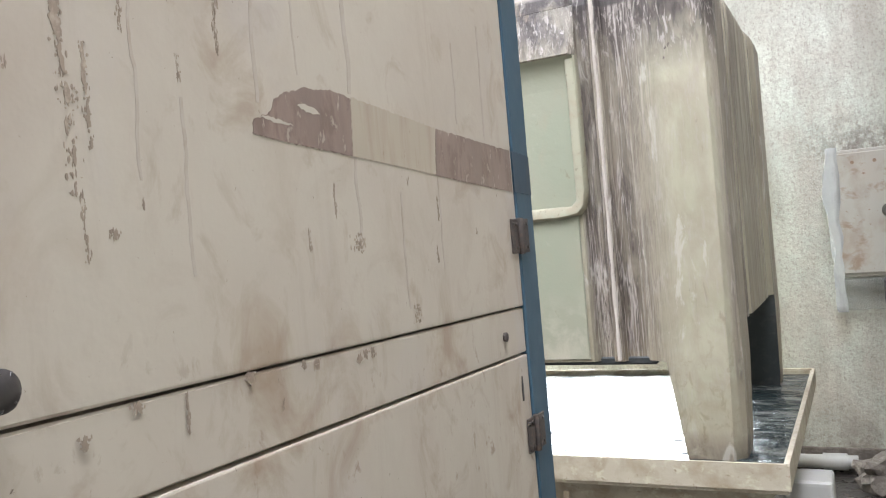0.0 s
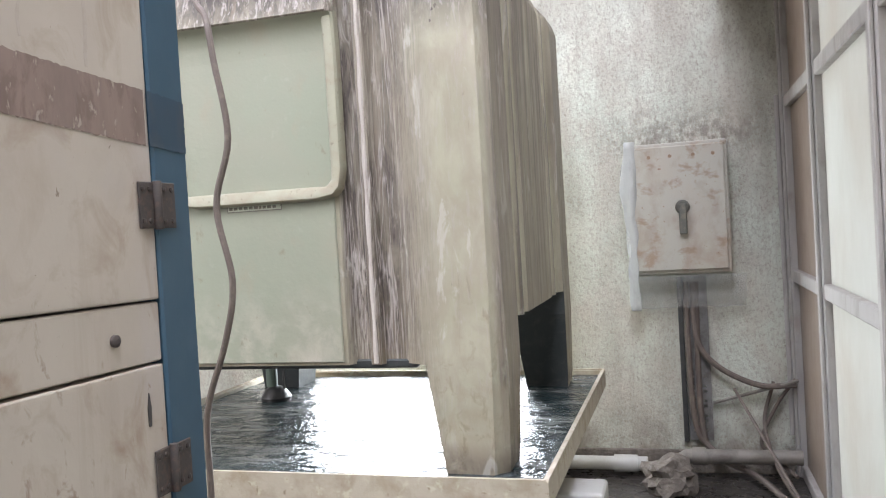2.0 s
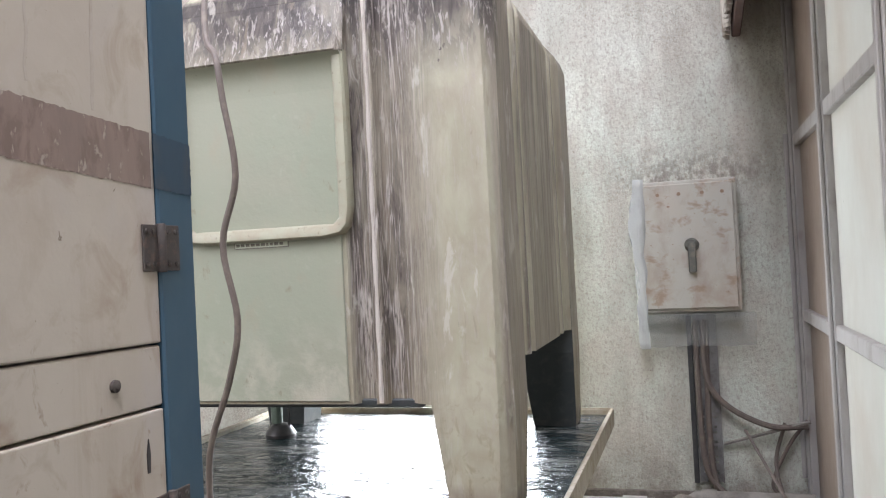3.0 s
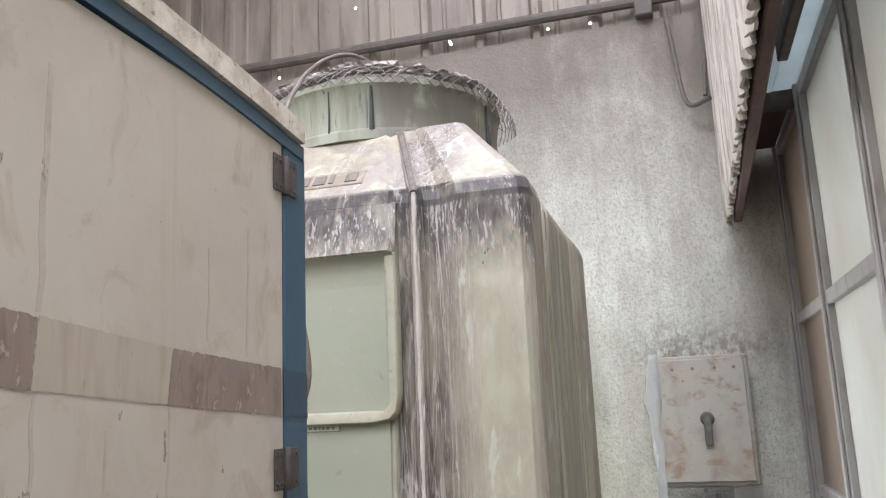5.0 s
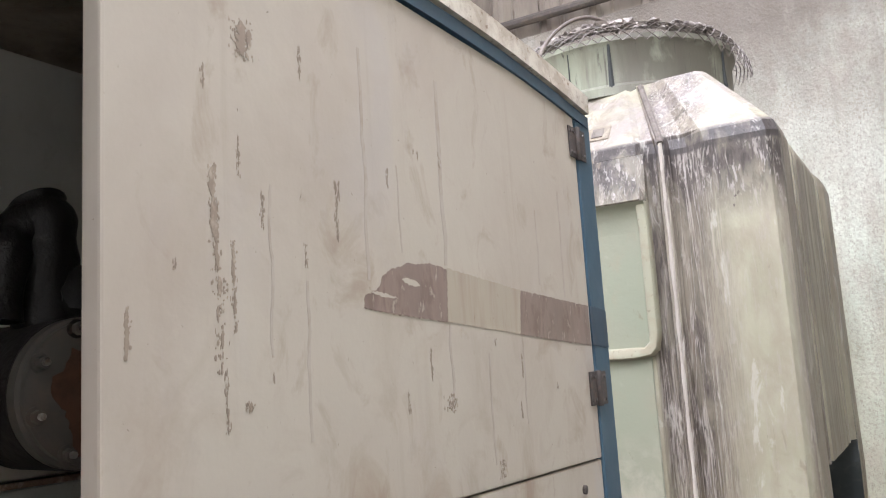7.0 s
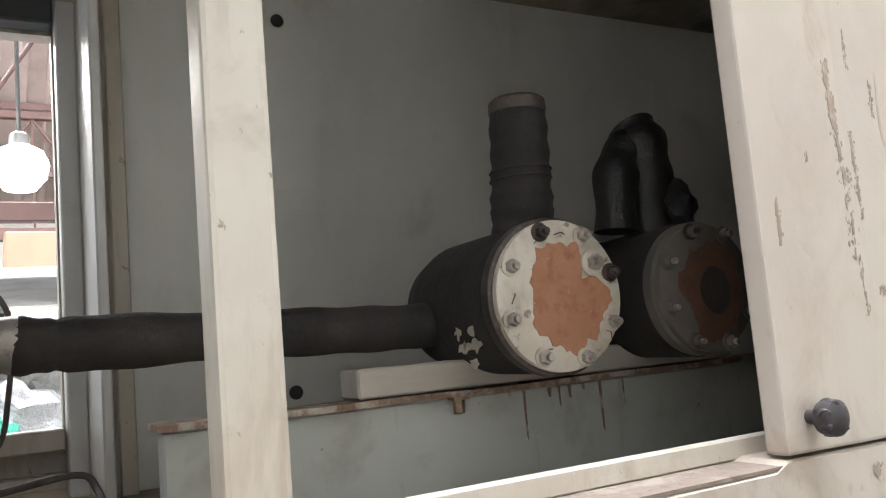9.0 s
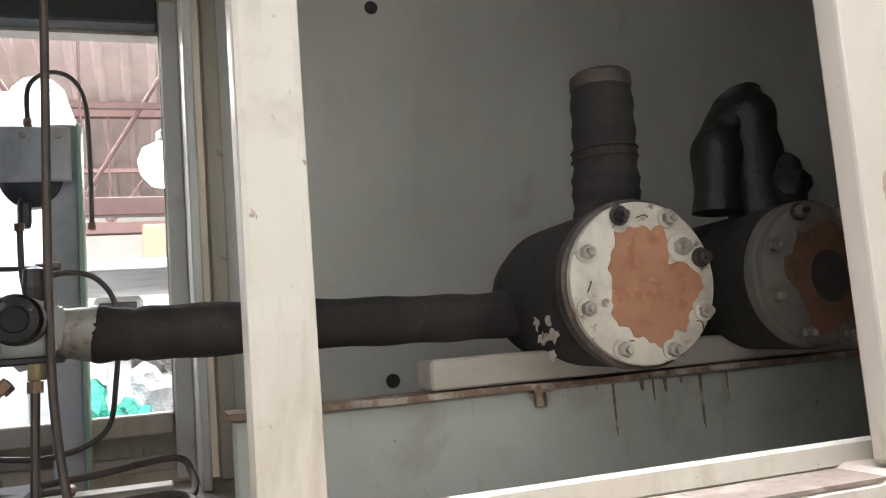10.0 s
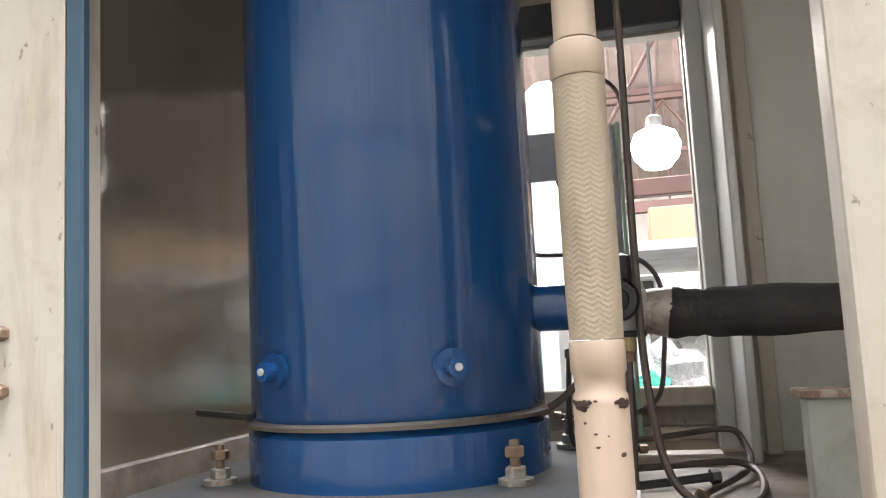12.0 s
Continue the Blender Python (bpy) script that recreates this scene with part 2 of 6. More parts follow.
M_BRASS = layered("brass_nut", (0.45, 0.36, 0.2), [((60, 60, 60), 0.5, 0.7, (0.3, 0.25, 0.18), 0.7)], 0.4, 0.7)
M_GREYPLATE = layered("grey_instrument_plate", (0.52, 0.53, 0.53), [((9, 9, 9), 0.5, 0.75, (0.2, 0.19, 0.18), 0.7)], 0.5)
M_GREENEDGE = layered("pale_green_channel_paint", (0.33, 0.45, 0.35), [((14, 14, 4), 0.5, 0.75, (0.24, 0.25, 0.2), 0.8)], 0.5)
M_PLATE = layered("grimy_blue_grey_plate", (0.045, 0.058, 0.065), [((9, 9, 9), 0.40, 0.62, (0.075, 0.062, 0.05), 0.85)], 0.8,
                  bump=[((40, 40, 40), 0.25, 0.004)])
M_PAN = layered("grimy_drip_pan", (0.33, 0.275, 0.215), [((6, 6, 6), 0.42, 0.65, (0.1, 0.085, 0.07), 0.85), ((40, 40, 40), 0.6, 0.7, RUST, 0.6)],
                0.6, bump=[((30, 30, 30), 0.3, 0.004)])

# the tower: pale green resin with lime and black run-off beside its ribs

def tower_material(name, base, runs=1.0):
    right = (0, 0.0, 1.0, [(0.0, 0), (0.31, 0), (0.33, 1), (0.50, 1), (0.585, 0.35), (0.68, 0)])
    left = (0, -1.0, 0.0, [(0.32, 0), (0.415, 0.35), (0.50, 1), (0.67, 1), (0.69, 0), (1.0, 0)])
    side = (0, 0.80, 0.90, [(0.0, 0), (0.5, 0), (0.6, 1), (1.0, 1)])
    brow = (2, 2.0, 2.5, [(0.0, 0), (0.25, 0.45), (0.5, 1), (0.73, 1), (0.77, 0.5), (0.80, 0)])
    hem = (2, 0.4, 1.3, [(0.0, 1), (0.2, 0.9), (0.62, 0.3), (1.0, 0)])
    front = (1, -1.0, -0.6, [(0, 1), (0.5, 1), (0.6, 0)])
    shoulder = (2, 2.30, 2.40, [(0, 0), (0.1, 1), (0.75, 1), (0.95, 0)])
    return layered(name, base, [
        ((3, 3, 1.5), 0.38, 0.68, (0.47, 0.43, 0.34), 0.7),
        ((7, 7, 3.2), 0.44, 0.60, (0.29, 0.255, 0.19), 0.6), ((3.2, 3.2, 1.1), 0.50, 0.66, (0.32, 0.275, 0.22), 0.6),
        ((9, 9, 1.0), 0.22, 0.46, (0.20, 0.17, 0.14), 0.9 * runs, right),
        ((9, 9, 1.0), 0.22, 0.46, (0.20, 0.17, 0.14), 0.9 * runs, left),
        ((13, 13, 0.6), 0.44, 0.54, (0.10, 0.082, 0.066), 0.92 * runs, right),
        ((13, 13, 0.6), 0.44, 0.54, (0.10, 0.082, 0.066), 0.92 * runs, left),
        ((6, 6, 0.5), 0.30, 0.62, (0.20, 0.165, 0.14), 0.9 * runs, side),
        ((22, 22, 0.7), 0.50, 0.62, (0.11, 0.09, 0.075), 0.75 * runs, side),
        ((6, 6, 2.5), 0.24, 0.44, (0.085, 0.07, 0.062), 0.95 * runs, (2, 2.0, 2.5, [(0, 0), (0.2, 0.3), (0.45, 1), (0.77, 1), (0.8, 0)]), front),
        ((26, 26, 7), 0.44, 0.54, (0.045, 0.037, 0.035), 0.85 * runs, brow, front),
        ((20, 20, 1.0), [0.42, 0.54], 0.024, (0.45, 0.405, 0.375), 0.85 * runs, right),
        ((20, 20, 1.0), [0.42, 0.54], 0.024, (0.45, 0.405, 0.375), 0.85 * runs, left),
        ((27, 27, 1.3), [0.39, 0.49, 0.59], 0.022, (0.05, 0.04, 0.034), 0.95 * runs, right),
        ((27, 27, 1.3), [0.39, 0.49, 0.59], 0.022, (0.05, 0.04, 0.034), 0.95 * runs, left),
        ((40, 40, 9), 0.57, 0.63, (0.36, 0.325, 0.295), 0.7 * runs, brow, front),
        ((60, 60, 12), 0.56, 0.62, (0.40, 0.36, 0.335), 0.8 * runs, (2, 2.0, 2.5, [(0, 0.3), (0.3, 1), (0.5, 1), (0.64, 0.1), (0.7, 0)]), front),
        ((11, 11, 14), 0.30, 0.48, (0.05, 0.042, 0.04), 0.9 * runs, shoulder, front),
        ((3.0, 3.0, 4), 0.42, 0.58, (0.25, 0.215, 0.20), 0.8 * runs, (2, 2.3, 2.8, [(0, 0), (0.16, 0), (0.2, 1), (1, 1)])),
        ((9, 9, 9), 0.50, 0.60, (0.20, 0.165, 0.13), 0.6 * runs, (2, 2.3, 2.8, [(0, 0), (0.16, 0), (0.2, 1), (1, 1)])),
        ((7, 7, 4), 0.42, 0.60, (0.255, 0.205, 0.13), 0.8, hem), ((22, 22, 14), 0.54, 0.62, (0.20, 0.165, 0.095), 0.7, hem), ((13, 13, 9), 0.60, 0.66, (0.40, 0.41, 0.30), 0.6, hem),
        ((9, 9, 9), 0.30, 0.55, (0.12, 0.09, 0.07), 0.9, (2, 0.5, 0.7, [(0, 1), (0.25, 1), (0.6, 0)])),
        ((5, 5, 2.0), 0.50, 0.62, (0.30, 0.265, 0.20), 0.5), ((12, 12, 3), 0.61, 0.66, (0.48, 0.45, 0.40), 0.6),
        ((16, 16, 3), 0.63, 0.68, (0.22, 0.175, 0.13), 0.5), ((26, 26, 9), 0.70, 0.74, (0.14, 0.11, 0.085), 0.7),
    ], 0.5, bump=[((5, 5, 2.5), 0.45, 0.03), ((18, 18, 4), 0.4, 0.014), ((40, 40, 8), 0.4, 0.006), ((120, 120, 60), 0.3, 0.002)], warp=0.8)


M_TOWER = tower_material("stained_pale_green_resin", (0.34, 0.325, 0.235))
M_TOWER_PANEL = layered("pale_green_resin_panel", (0.265, 0.285, 0.215),
                        [((2.5, 2.5, 2), 0.40, 0.65, (0.29, 0.285, 0.22), 0.75), ((9, 9, 5), 0.56, 0.70, (0.30, 0.27, 0.20), 0.45), ((8, 8, 8), 0.45, 0.65, (0.44, 0.40, 0.33), 0.8, (2, 0.85, 1.2, [(0, 1), (0.4, 0.8), (1, 0)])), ((45, 45, 30), 0.68, 0.72, (0.25, 0.2, 0.14), 0.6), ((20, 20, 20), 0.63, 0.69, (0.34, 0.34, 0.27), 0.3), ((18, 18, 12), 0.66, 0.72, (0.2, 0.17, 0.12), 0.6), ((70, 70, 60), 0.70, 0.73, (0.12, 0.10, 0.08), 0.7)], 0.42,
                        bump=[((6, 6, 6), 0.3, 0.014), ((60, 60, 60), 0.2, 0.003)])
# Dirt streaks all round; the x-gated layer paints the neck's shaded side.
M_NECK = layered("streaked_side_shaded_pale_green_neck", (0.32, 0.35, 0.265),
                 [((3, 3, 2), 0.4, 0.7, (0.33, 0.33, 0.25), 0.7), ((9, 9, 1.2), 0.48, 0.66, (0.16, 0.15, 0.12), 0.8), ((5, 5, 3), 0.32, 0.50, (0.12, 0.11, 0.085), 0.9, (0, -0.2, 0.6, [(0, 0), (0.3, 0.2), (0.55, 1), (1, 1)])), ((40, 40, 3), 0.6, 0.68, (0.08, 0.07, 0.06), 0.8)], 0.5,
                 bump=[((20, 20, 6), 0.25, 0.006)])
M_RIM = layered("worn_cream_resin_rim", (0.31, 0.305, 0.225), [((12, 12, 12), 0.45, 0.65, (0.28, 0.235, 0.17), 0.7), ((50, 50, 50), 0.6, 0.68, (0.17, 0.13, 0.09), 0.6)], 0.5,
                bump=[((20, 20, 20), 0.2, 0.004)])
M_NETGRIME = layered("blackened_resin_seam", (0.17, 0.145, 0.125), [((25, 25, 25), 0.45, 0.62, (0.09, 0.075, 0.065), 0.8)], 0.7, bump=[((50, 50, 50), 0.4, 0.004)])
M_RIB = layered("lime_crusted_rib", (0.46, 0.415, 0.37),
                [((30, 30, 5), 0.52, 0.62, (0.24, 0.20, 0.17), 0.7), ((50, 50, 12), 0.58, 0.64, (0.54, 0.50, 0.45), 0.8)], 0.6, bump=[((60, 60, 20), 0.4, 0.005)])
M_TRAY = layered("weathered_basin_rim", (0.43, 0.385, 0.30),
                 [((8, 8, 8), 0.45, 0.65, (0.28, 0.22, 0.14), 0.75), ((20, 20, 20), 0.55, 0.66, (0.52, 0.51, 0.38), 0.75), ((40, 40, 40), 0.62, 0.69, (0.2, 0.14, 0.085), 0.7)], 0.6,
                 bump=[((35, 35, 35), 0.35, 0.005)])
M_BASIN = layered("wet_green_basin_resin", (0.12, 0.16, 0.13), [((5, 5, 5), 0.45, 0.7, (0.06, 0.07, 0.06), 0.8)], 0.35)
M_FILL = layered("dark_packing_and_hollows", (0.03, 0.035, 0.035), [((20, 20, 20), 0.5, 0.7, (0.06, 0.06, 0.055), 0.7)], 0.5)
M_WIRE = layered("grimy_wire_netting", (0.30, 0.27, 0.25), [((14, 14, 14), 0.42, 0.6, (0.1, 0.08, 0.07), 0.85)], 0.6, 0.3)
M_SCALE = layered("crusted_lime_and_dirt", (0.42, 0.38, 0.35), [((22, 22, 22), 0.42, 0.56, (0.12, 0.1, 0.09), 0.9)], 0.8,
                  bump=[((50, 50, 50), 0.7, 0.008)])
# The pale layer paints reflections of wall and tower onto the dark water.
M_WATER = layered("rippled_dark_water_pale_reflections", (0.018, 0.028, 0.030), [((3, 9, 3), 0.52, 0.56, (0.16, 0.165, 0.155), 0.7)], 0.05, rough_var=0.03,
                  bump=[((2.5, 7, 2.5), 1.0, 0.07), ((7, 18, 7), 0.9, 0.03), ((20, 55, 20), 0.6, 0.009)])

# The layer above z 2.5 is soot together with the roof overhang's shadow.
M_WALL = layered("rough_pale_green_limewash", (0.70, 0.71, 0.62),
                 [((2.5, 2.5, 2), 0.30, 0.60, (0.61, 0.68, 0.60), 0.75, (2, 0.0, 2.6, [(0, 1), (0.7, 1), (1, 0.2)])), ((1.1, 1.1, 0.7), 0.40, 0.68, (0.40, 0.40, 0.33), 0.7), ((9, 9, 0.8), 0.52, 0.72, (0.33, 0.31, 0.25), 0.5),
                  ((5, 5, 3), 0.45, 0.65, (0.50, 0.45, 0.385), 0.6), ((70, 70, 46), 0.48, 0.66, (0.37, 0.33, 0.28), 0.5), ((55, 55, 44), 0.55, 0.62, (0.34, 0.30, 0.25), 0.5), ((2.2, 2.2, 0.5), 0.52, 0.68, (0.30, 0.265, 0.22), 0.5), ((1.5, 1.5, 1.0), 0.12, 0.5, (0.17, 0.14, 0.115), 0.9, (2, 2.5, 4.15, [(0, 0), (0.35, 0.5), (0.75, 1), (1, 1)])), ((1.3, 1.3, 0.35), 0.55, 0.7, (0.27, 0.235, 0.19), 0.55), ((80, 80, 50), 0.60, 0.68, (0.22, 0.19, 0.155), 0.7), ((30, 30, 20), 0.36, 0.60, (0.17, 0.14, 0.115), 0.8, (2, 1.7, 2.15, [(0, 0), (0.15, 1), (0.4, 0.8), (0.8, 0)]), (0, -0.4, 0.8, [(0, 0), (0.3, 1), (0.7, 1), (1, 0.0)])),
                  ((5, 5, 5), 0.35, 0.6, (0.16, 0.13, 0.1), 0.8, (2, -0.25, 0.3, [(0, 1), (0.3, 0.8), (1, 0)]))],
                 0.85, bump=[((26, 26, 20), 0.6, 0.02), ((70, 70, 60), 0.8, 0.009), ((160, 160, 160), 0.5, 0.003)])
M_CLAD = layered("grimy_ribbed_sheet_metal", (0.27, 0.23, 0.185),
                 [((7, 7, 1.0), 0.42, 0.68, (0.14, 0.11, 0.09), 0.8), ((30, 30, 5), 0.62, 0.7, (0.1, 0.07, 0.05), 0.6)], 0.6, 0.1,
                 bump=[((40, 40, 10), 0.2, 0.004)])
M_PURLIN = layered("dark_sooty_purlin", (0.10, 0.085, 0.075), [((12, 12, 12), 0.5, 0.7, (0.17, 0.13, 0.1), 0.8)], 0.75)
M_FLOOR = layered("wet_black_concrete", (0.045, 0.04, 0.035),
                  [((2, 2, 2), 0.42, 0.65, (0.035, 0.03, 0.028), 0.85), ((11, 11, 11), 0.62, 0.7, (0.13, 0.115, 0.1), 0.6)], 0.3,
                  bump=[((9, 9, 9), 0.5, 0.02), ((70, 70, 70), 0.3, 0.004)], rough_var=0.25)
M_FRAME_GREY = layered("grey_aluminium_frame", (0.42, 0.40, 0.38), [((9, 9, 4), 0.5, 0.7, (0.28, 0.24, 0.21), 0.7)], 0.5, 0.2)
M_PANE = layered("dusty_painted_pane", (0.46, 0.465, 0.43), [((2, 2, 1.2), 0.4, 0.7, (0.42, 0.39, 0.34), 0.7), ((30, 30, 8), 0.68, 0.76, (0.36, 0.33, 0.29), 0.3)],
                 0.35, random=0.08, trans=0.45)
M_PANE_BROWN = layered("dusty_brown_pane", (0.30, 0.25, 0.205), [((2, 2, 1.2), 0.4, 0.7, (0.28, 0.23, 0.19), 0.7), ((30, 30, 6), 0.62, 0.72, (0.42, 0.37, 0.3), 0.4)], 0.4, trans=0.3)
M_ASBESTOS = layered("mottled_cement_sheet", (0.52, 0.48, 0.42), [((14, 14, 3), 0.45, 0.62, (0.24, 0.2, 0.16), 0.8), ((40, 40, 12), 0.6, 0.68, (0.6, 0.58, 0.54), 0.7)], 0.9,
                     bump=[((40, 40, 20), 0.5, 0.006)])
M_BROWNWOOD = layered("dark_red_brown_timber", (0.11, 0.06, 0.048), [((20, 3, 20), 0.45, 0.7, (0.06, 0.04, 0.035), 0.8)], 0.8)
M_TEAL = layered("translucent_blue_green_sheet", (0.60, 0.66, 0.65), [((3, 3, 3), 0.45, 0.7, (0.48, 0.54, 0.53), 0.6)], 0.5, trans=0.85)
M_ISO = layered("rust_spotted_box_paint", (0.40, 0.385, 0.335),
                [((5, 5, 3), 0.45, 0.7, (0.41, 0.36, 0.30), 0.7), ((9, 9, 5), 0.50, 0.66, (0.31, 0.265, 0.21), 0.6), ((8, 8, 11), 0.56, 0.66, (0.25, 0.165, 0.10), 0.7), ((6, 6, 6), 0.48, 0.66, (0.29, 0.205, 0.145), 0.55, (2, 0.0, 0.8, [(0, 1), (0.3, 0.7), (0.6, 0), (0.9, 0), (1, 1)])), ((34, 34, 34), 0.66, 0.71, (0.2, 0.09, 0.05), 0.85)], 0.6,
                bump=[((40, 40, 40), 0.2, 0.003)])
M_FILM = layered("dusty_plastic_film", (0.74, 0.76, 0.75), [((8, 8, 3), 0.5, 0.7, (0.45, 0.46, 0.44), 0.7)], 0.25, bump=[((14, 14, 8), 0.8, 0.03)], trans=0.4, clear=0.5)
M_FILM_THIN = layered("thin_plastic_film", (0.74, 0.76, 0.75), [((8, 8, 3), 0.5, 0.7, (0.45, 0.46, 0.44), 0.7)], 0.25, bump=[((14, 14, 8), 0.8, 0.03)], trans=0.4, clear=0.78)
M_BLACK = layered("black_plastic", (0.03, 0.03, 0.03), [((20, 20, 20), 0.5, 0.8, (0.07, 0.065, 0.06), 0.7)], 0.45)
M_HANDLE = layered("dusty_dark_plastic", (0.10, 0.10, 0.085), [((30, 30, 30), 0.45, 0.65, (0.17, 0.15, 0.12), 0.8)], 0.7)
M_CONDUIT = layered("dusty_grey_cable_tray", (0.22, 0.21, 0.2), [((14, 14, 14), 0.45, 0.65, (0.1, 0.085, 0.07), 0.8)], 0.6, 0.3)
M_CABLE = layered("dusty_brown_cable", (0.12, 0.095, 0.08), [((20, 20, 20), 0.5, 0.7, (0.2, 0.16, 0.13), 0.7)], 0.6)
M_GREYPIPE = layered("dirty_grey_pipe", (0.22, 0.20, 0.175), [((8, 8, 8), 0.45, 0.65, (0.10, 0.085, 0.07), 0.8)], 0.6)
M_WHITEPIPE = layered("soiled_white_pipe", (0.42, 0.415, 0.39), [((8, 8, 8), 0.5, 0.7, (0.35, 0.31, 0.26), 0.8)], 0.45)
M_RAG = layered("sludge_caked_rag", (0.14, 0.12, 0.1), [((25, 25, 25), 0.45, 0.65, (0.24, 0.21, 0.18), 0.8)], 0.9, bump=[((30, 30, 30), 0.8, 0.02)])
M_WHITE = layered("white_machine_paint", (0.74, 0.75, 0.73), [((2, 2, 2), 0.5, 0.75, (0.62, 0.62, 0.58), 0.6)], 0.45)
M_REDSTEEL = layered("red_oxide_steel", (0.075, 0.036, 0.03), [((4, 4, 4), 0.5, 0.7, (0.05, 0.028, 0.025), 0.7)], 0.7)
M_PINKROOF = layered("dusty_pinkish_roof_sheet", (0.44, 0.36, 0.335), [((2, 2, 2), 0.45, 0.7, (0.28, 0.21, 0.19), 0.6)], 0.7)
M_HALLWALL = layered("pale_plastered_hall_wall", (0.62, 0.60, 0.55), [((1, 1, 1), 0.45, 0.7, (0.5, 0.47, 0.42), 0.6)], 0.85)
M_CARTON = layered("brown_cardboard", (0.42, 0.28, 0.18), [((5, 5, 5), 0.5, 0.7, (0.34, 0.22, 0.14), 0.6)], 0.85, random=0.15)
M_BAG = layered("crumpled_clear_plastic_bag", (0.62, 0.62, 0.60), [((10, 10, 10), 0.5, 0.65, (0.45, 0.44, 0.42), 0.6)], 0.25, bump=[((25, 25, 25), 0.9, 0.03)])
M_GREENBAG = layered("green_plastic_bag", (0.05, 0.36, 0.24), [((14, 14, 14), 0.5, 0.65, (0.16, 0.46, 0.36), 0.7)], 0.3, bump=[((25, 25, 25), 0.9, 0.03)])
M_MINT = layered("pale_mint_plastic", (0.45, 0.66, 0.55), [((6, 6, 6), 0.5, 0.7, (0.38, 0.56, 0.47), 0.5)], 0.4)
M_LAMP = glowing("lit_lamp_glass", (1.0, 0.97, 0.92), 60.0)
M_INK = layered("faded_printed_ink", (0.16, 0.15, 0.12), [((60, 60, 60), 0.55, 0.7, (0.3, 0.29, 0.22), 0.7)], 0.6)
M_LABEL = layered("aged_label_film", (0.46, 0.49, 0.38), [((30, 30, 30), 0.5, 0.7, (0.38, 0.38, 0.29), 0.6)], 0.4)
M_EMBLEM = layered("faded_brown_nameplate", (0.22, 0.185, 0.14), [((30, 30, 30), 0.5, 0.7, (0.38, 0.33, 0.26), 0.6)], 0.6)
M_TIMBER = layered("whitewashed_timber_block", (0.43, 0.395, 0.345), [((20, 4, 20), 0.45, 0.68, (0.36, 0.31, 0.26), 0.7), ((50, 50, 50), 0.68, 0.73, (0.2, 0.14, 0.1), 0.7)], 0.75,
                   bump=[((60, 8, 60), 0.3, 0.002)])


# ---- mesh helpers ----
ORIGIN = {}


def thing(name, x, y, z, label, category, group="", kind=""):
    ob = new(name)
    ob.empty_display_size = 0.1
    ob.location = (x, y, z)
    ORIGIN[ob.name] = Vector((x, y, z))
    return tagged(ob, label, category, group, kind)


def part(name, bm, material, parent=None, label="", smooth=False, origin=None, sharp=38):
    """Links a bmesh, modelled in world metres, as one mesh object under its thing."""
    at = ORIGIN[parent.name] if parent is not None else Vector(origin or (0, 0, 0))
    bm.transform(Matrix.Translation(-at))
    bmesh.ops.recalc_face_normals(bm, faces=bm.faces)
    me = bpy.data.meshes.new(name)
    bm.to_mesh(me)
    bm.free()
    me.materials.append(material)
    if smooth:
        me.shade_smooth()
        me.set_sharp_from_angle(angle=radians(sharp))
    ob = new(name, me)
    if parent is not None:
        ob.parent = parent
    else:
        ob.location = at
    ORIGIN[ob.name] = at
    if label:
        ob["label"] = label
    return ob


def single(name, bm, material, label, category, group="", kind="", smooth=False, origin=None):
    """A thing that is one mesh."""
    if origin is None:
        lo = [min(v.co[i] for v in bm.verts) for i in range(3)]
        hi = [max(v.co[i] for v in bm.verts) for i in range(3)]
        origin = ((lo[0] + hi[0]) / 2, (lo[1] + hi[1]) / 2, lo[2])
    return tagged(part(name, bm, material, None, "", smooth, origin), label, category, group, kind)


def box(x0, x1, y0, y1, z0, z1, bevel=0.0, bm=None, seg=1):
    own = bmesh.new()
    bmesh.ops.create_cube(own, size=1.0, matrix=Matrix.LocRotScale(((x0 + x1) / 2, (y0 + y1) / 2, (z0 + z1) / 2), None, (abs(x1 - x0), abs(y1 - y0), abs(z1 - z0))))
    if bevel:
        bmesh.ops.bevel(own, geom=own.edges[:], offset=bevel, segments=seg, affect="EDGES", profile=0.6)
    return merge(bm, own)


def merge(bm, own):
    if bm is None:
        return own
    me = bpy.data.meshes.new("tmp")
    own.to_mesh(me)
    own.free()
    bm.from_mesh(me)
    bpy.data.meshes.remove(me)
    return bm


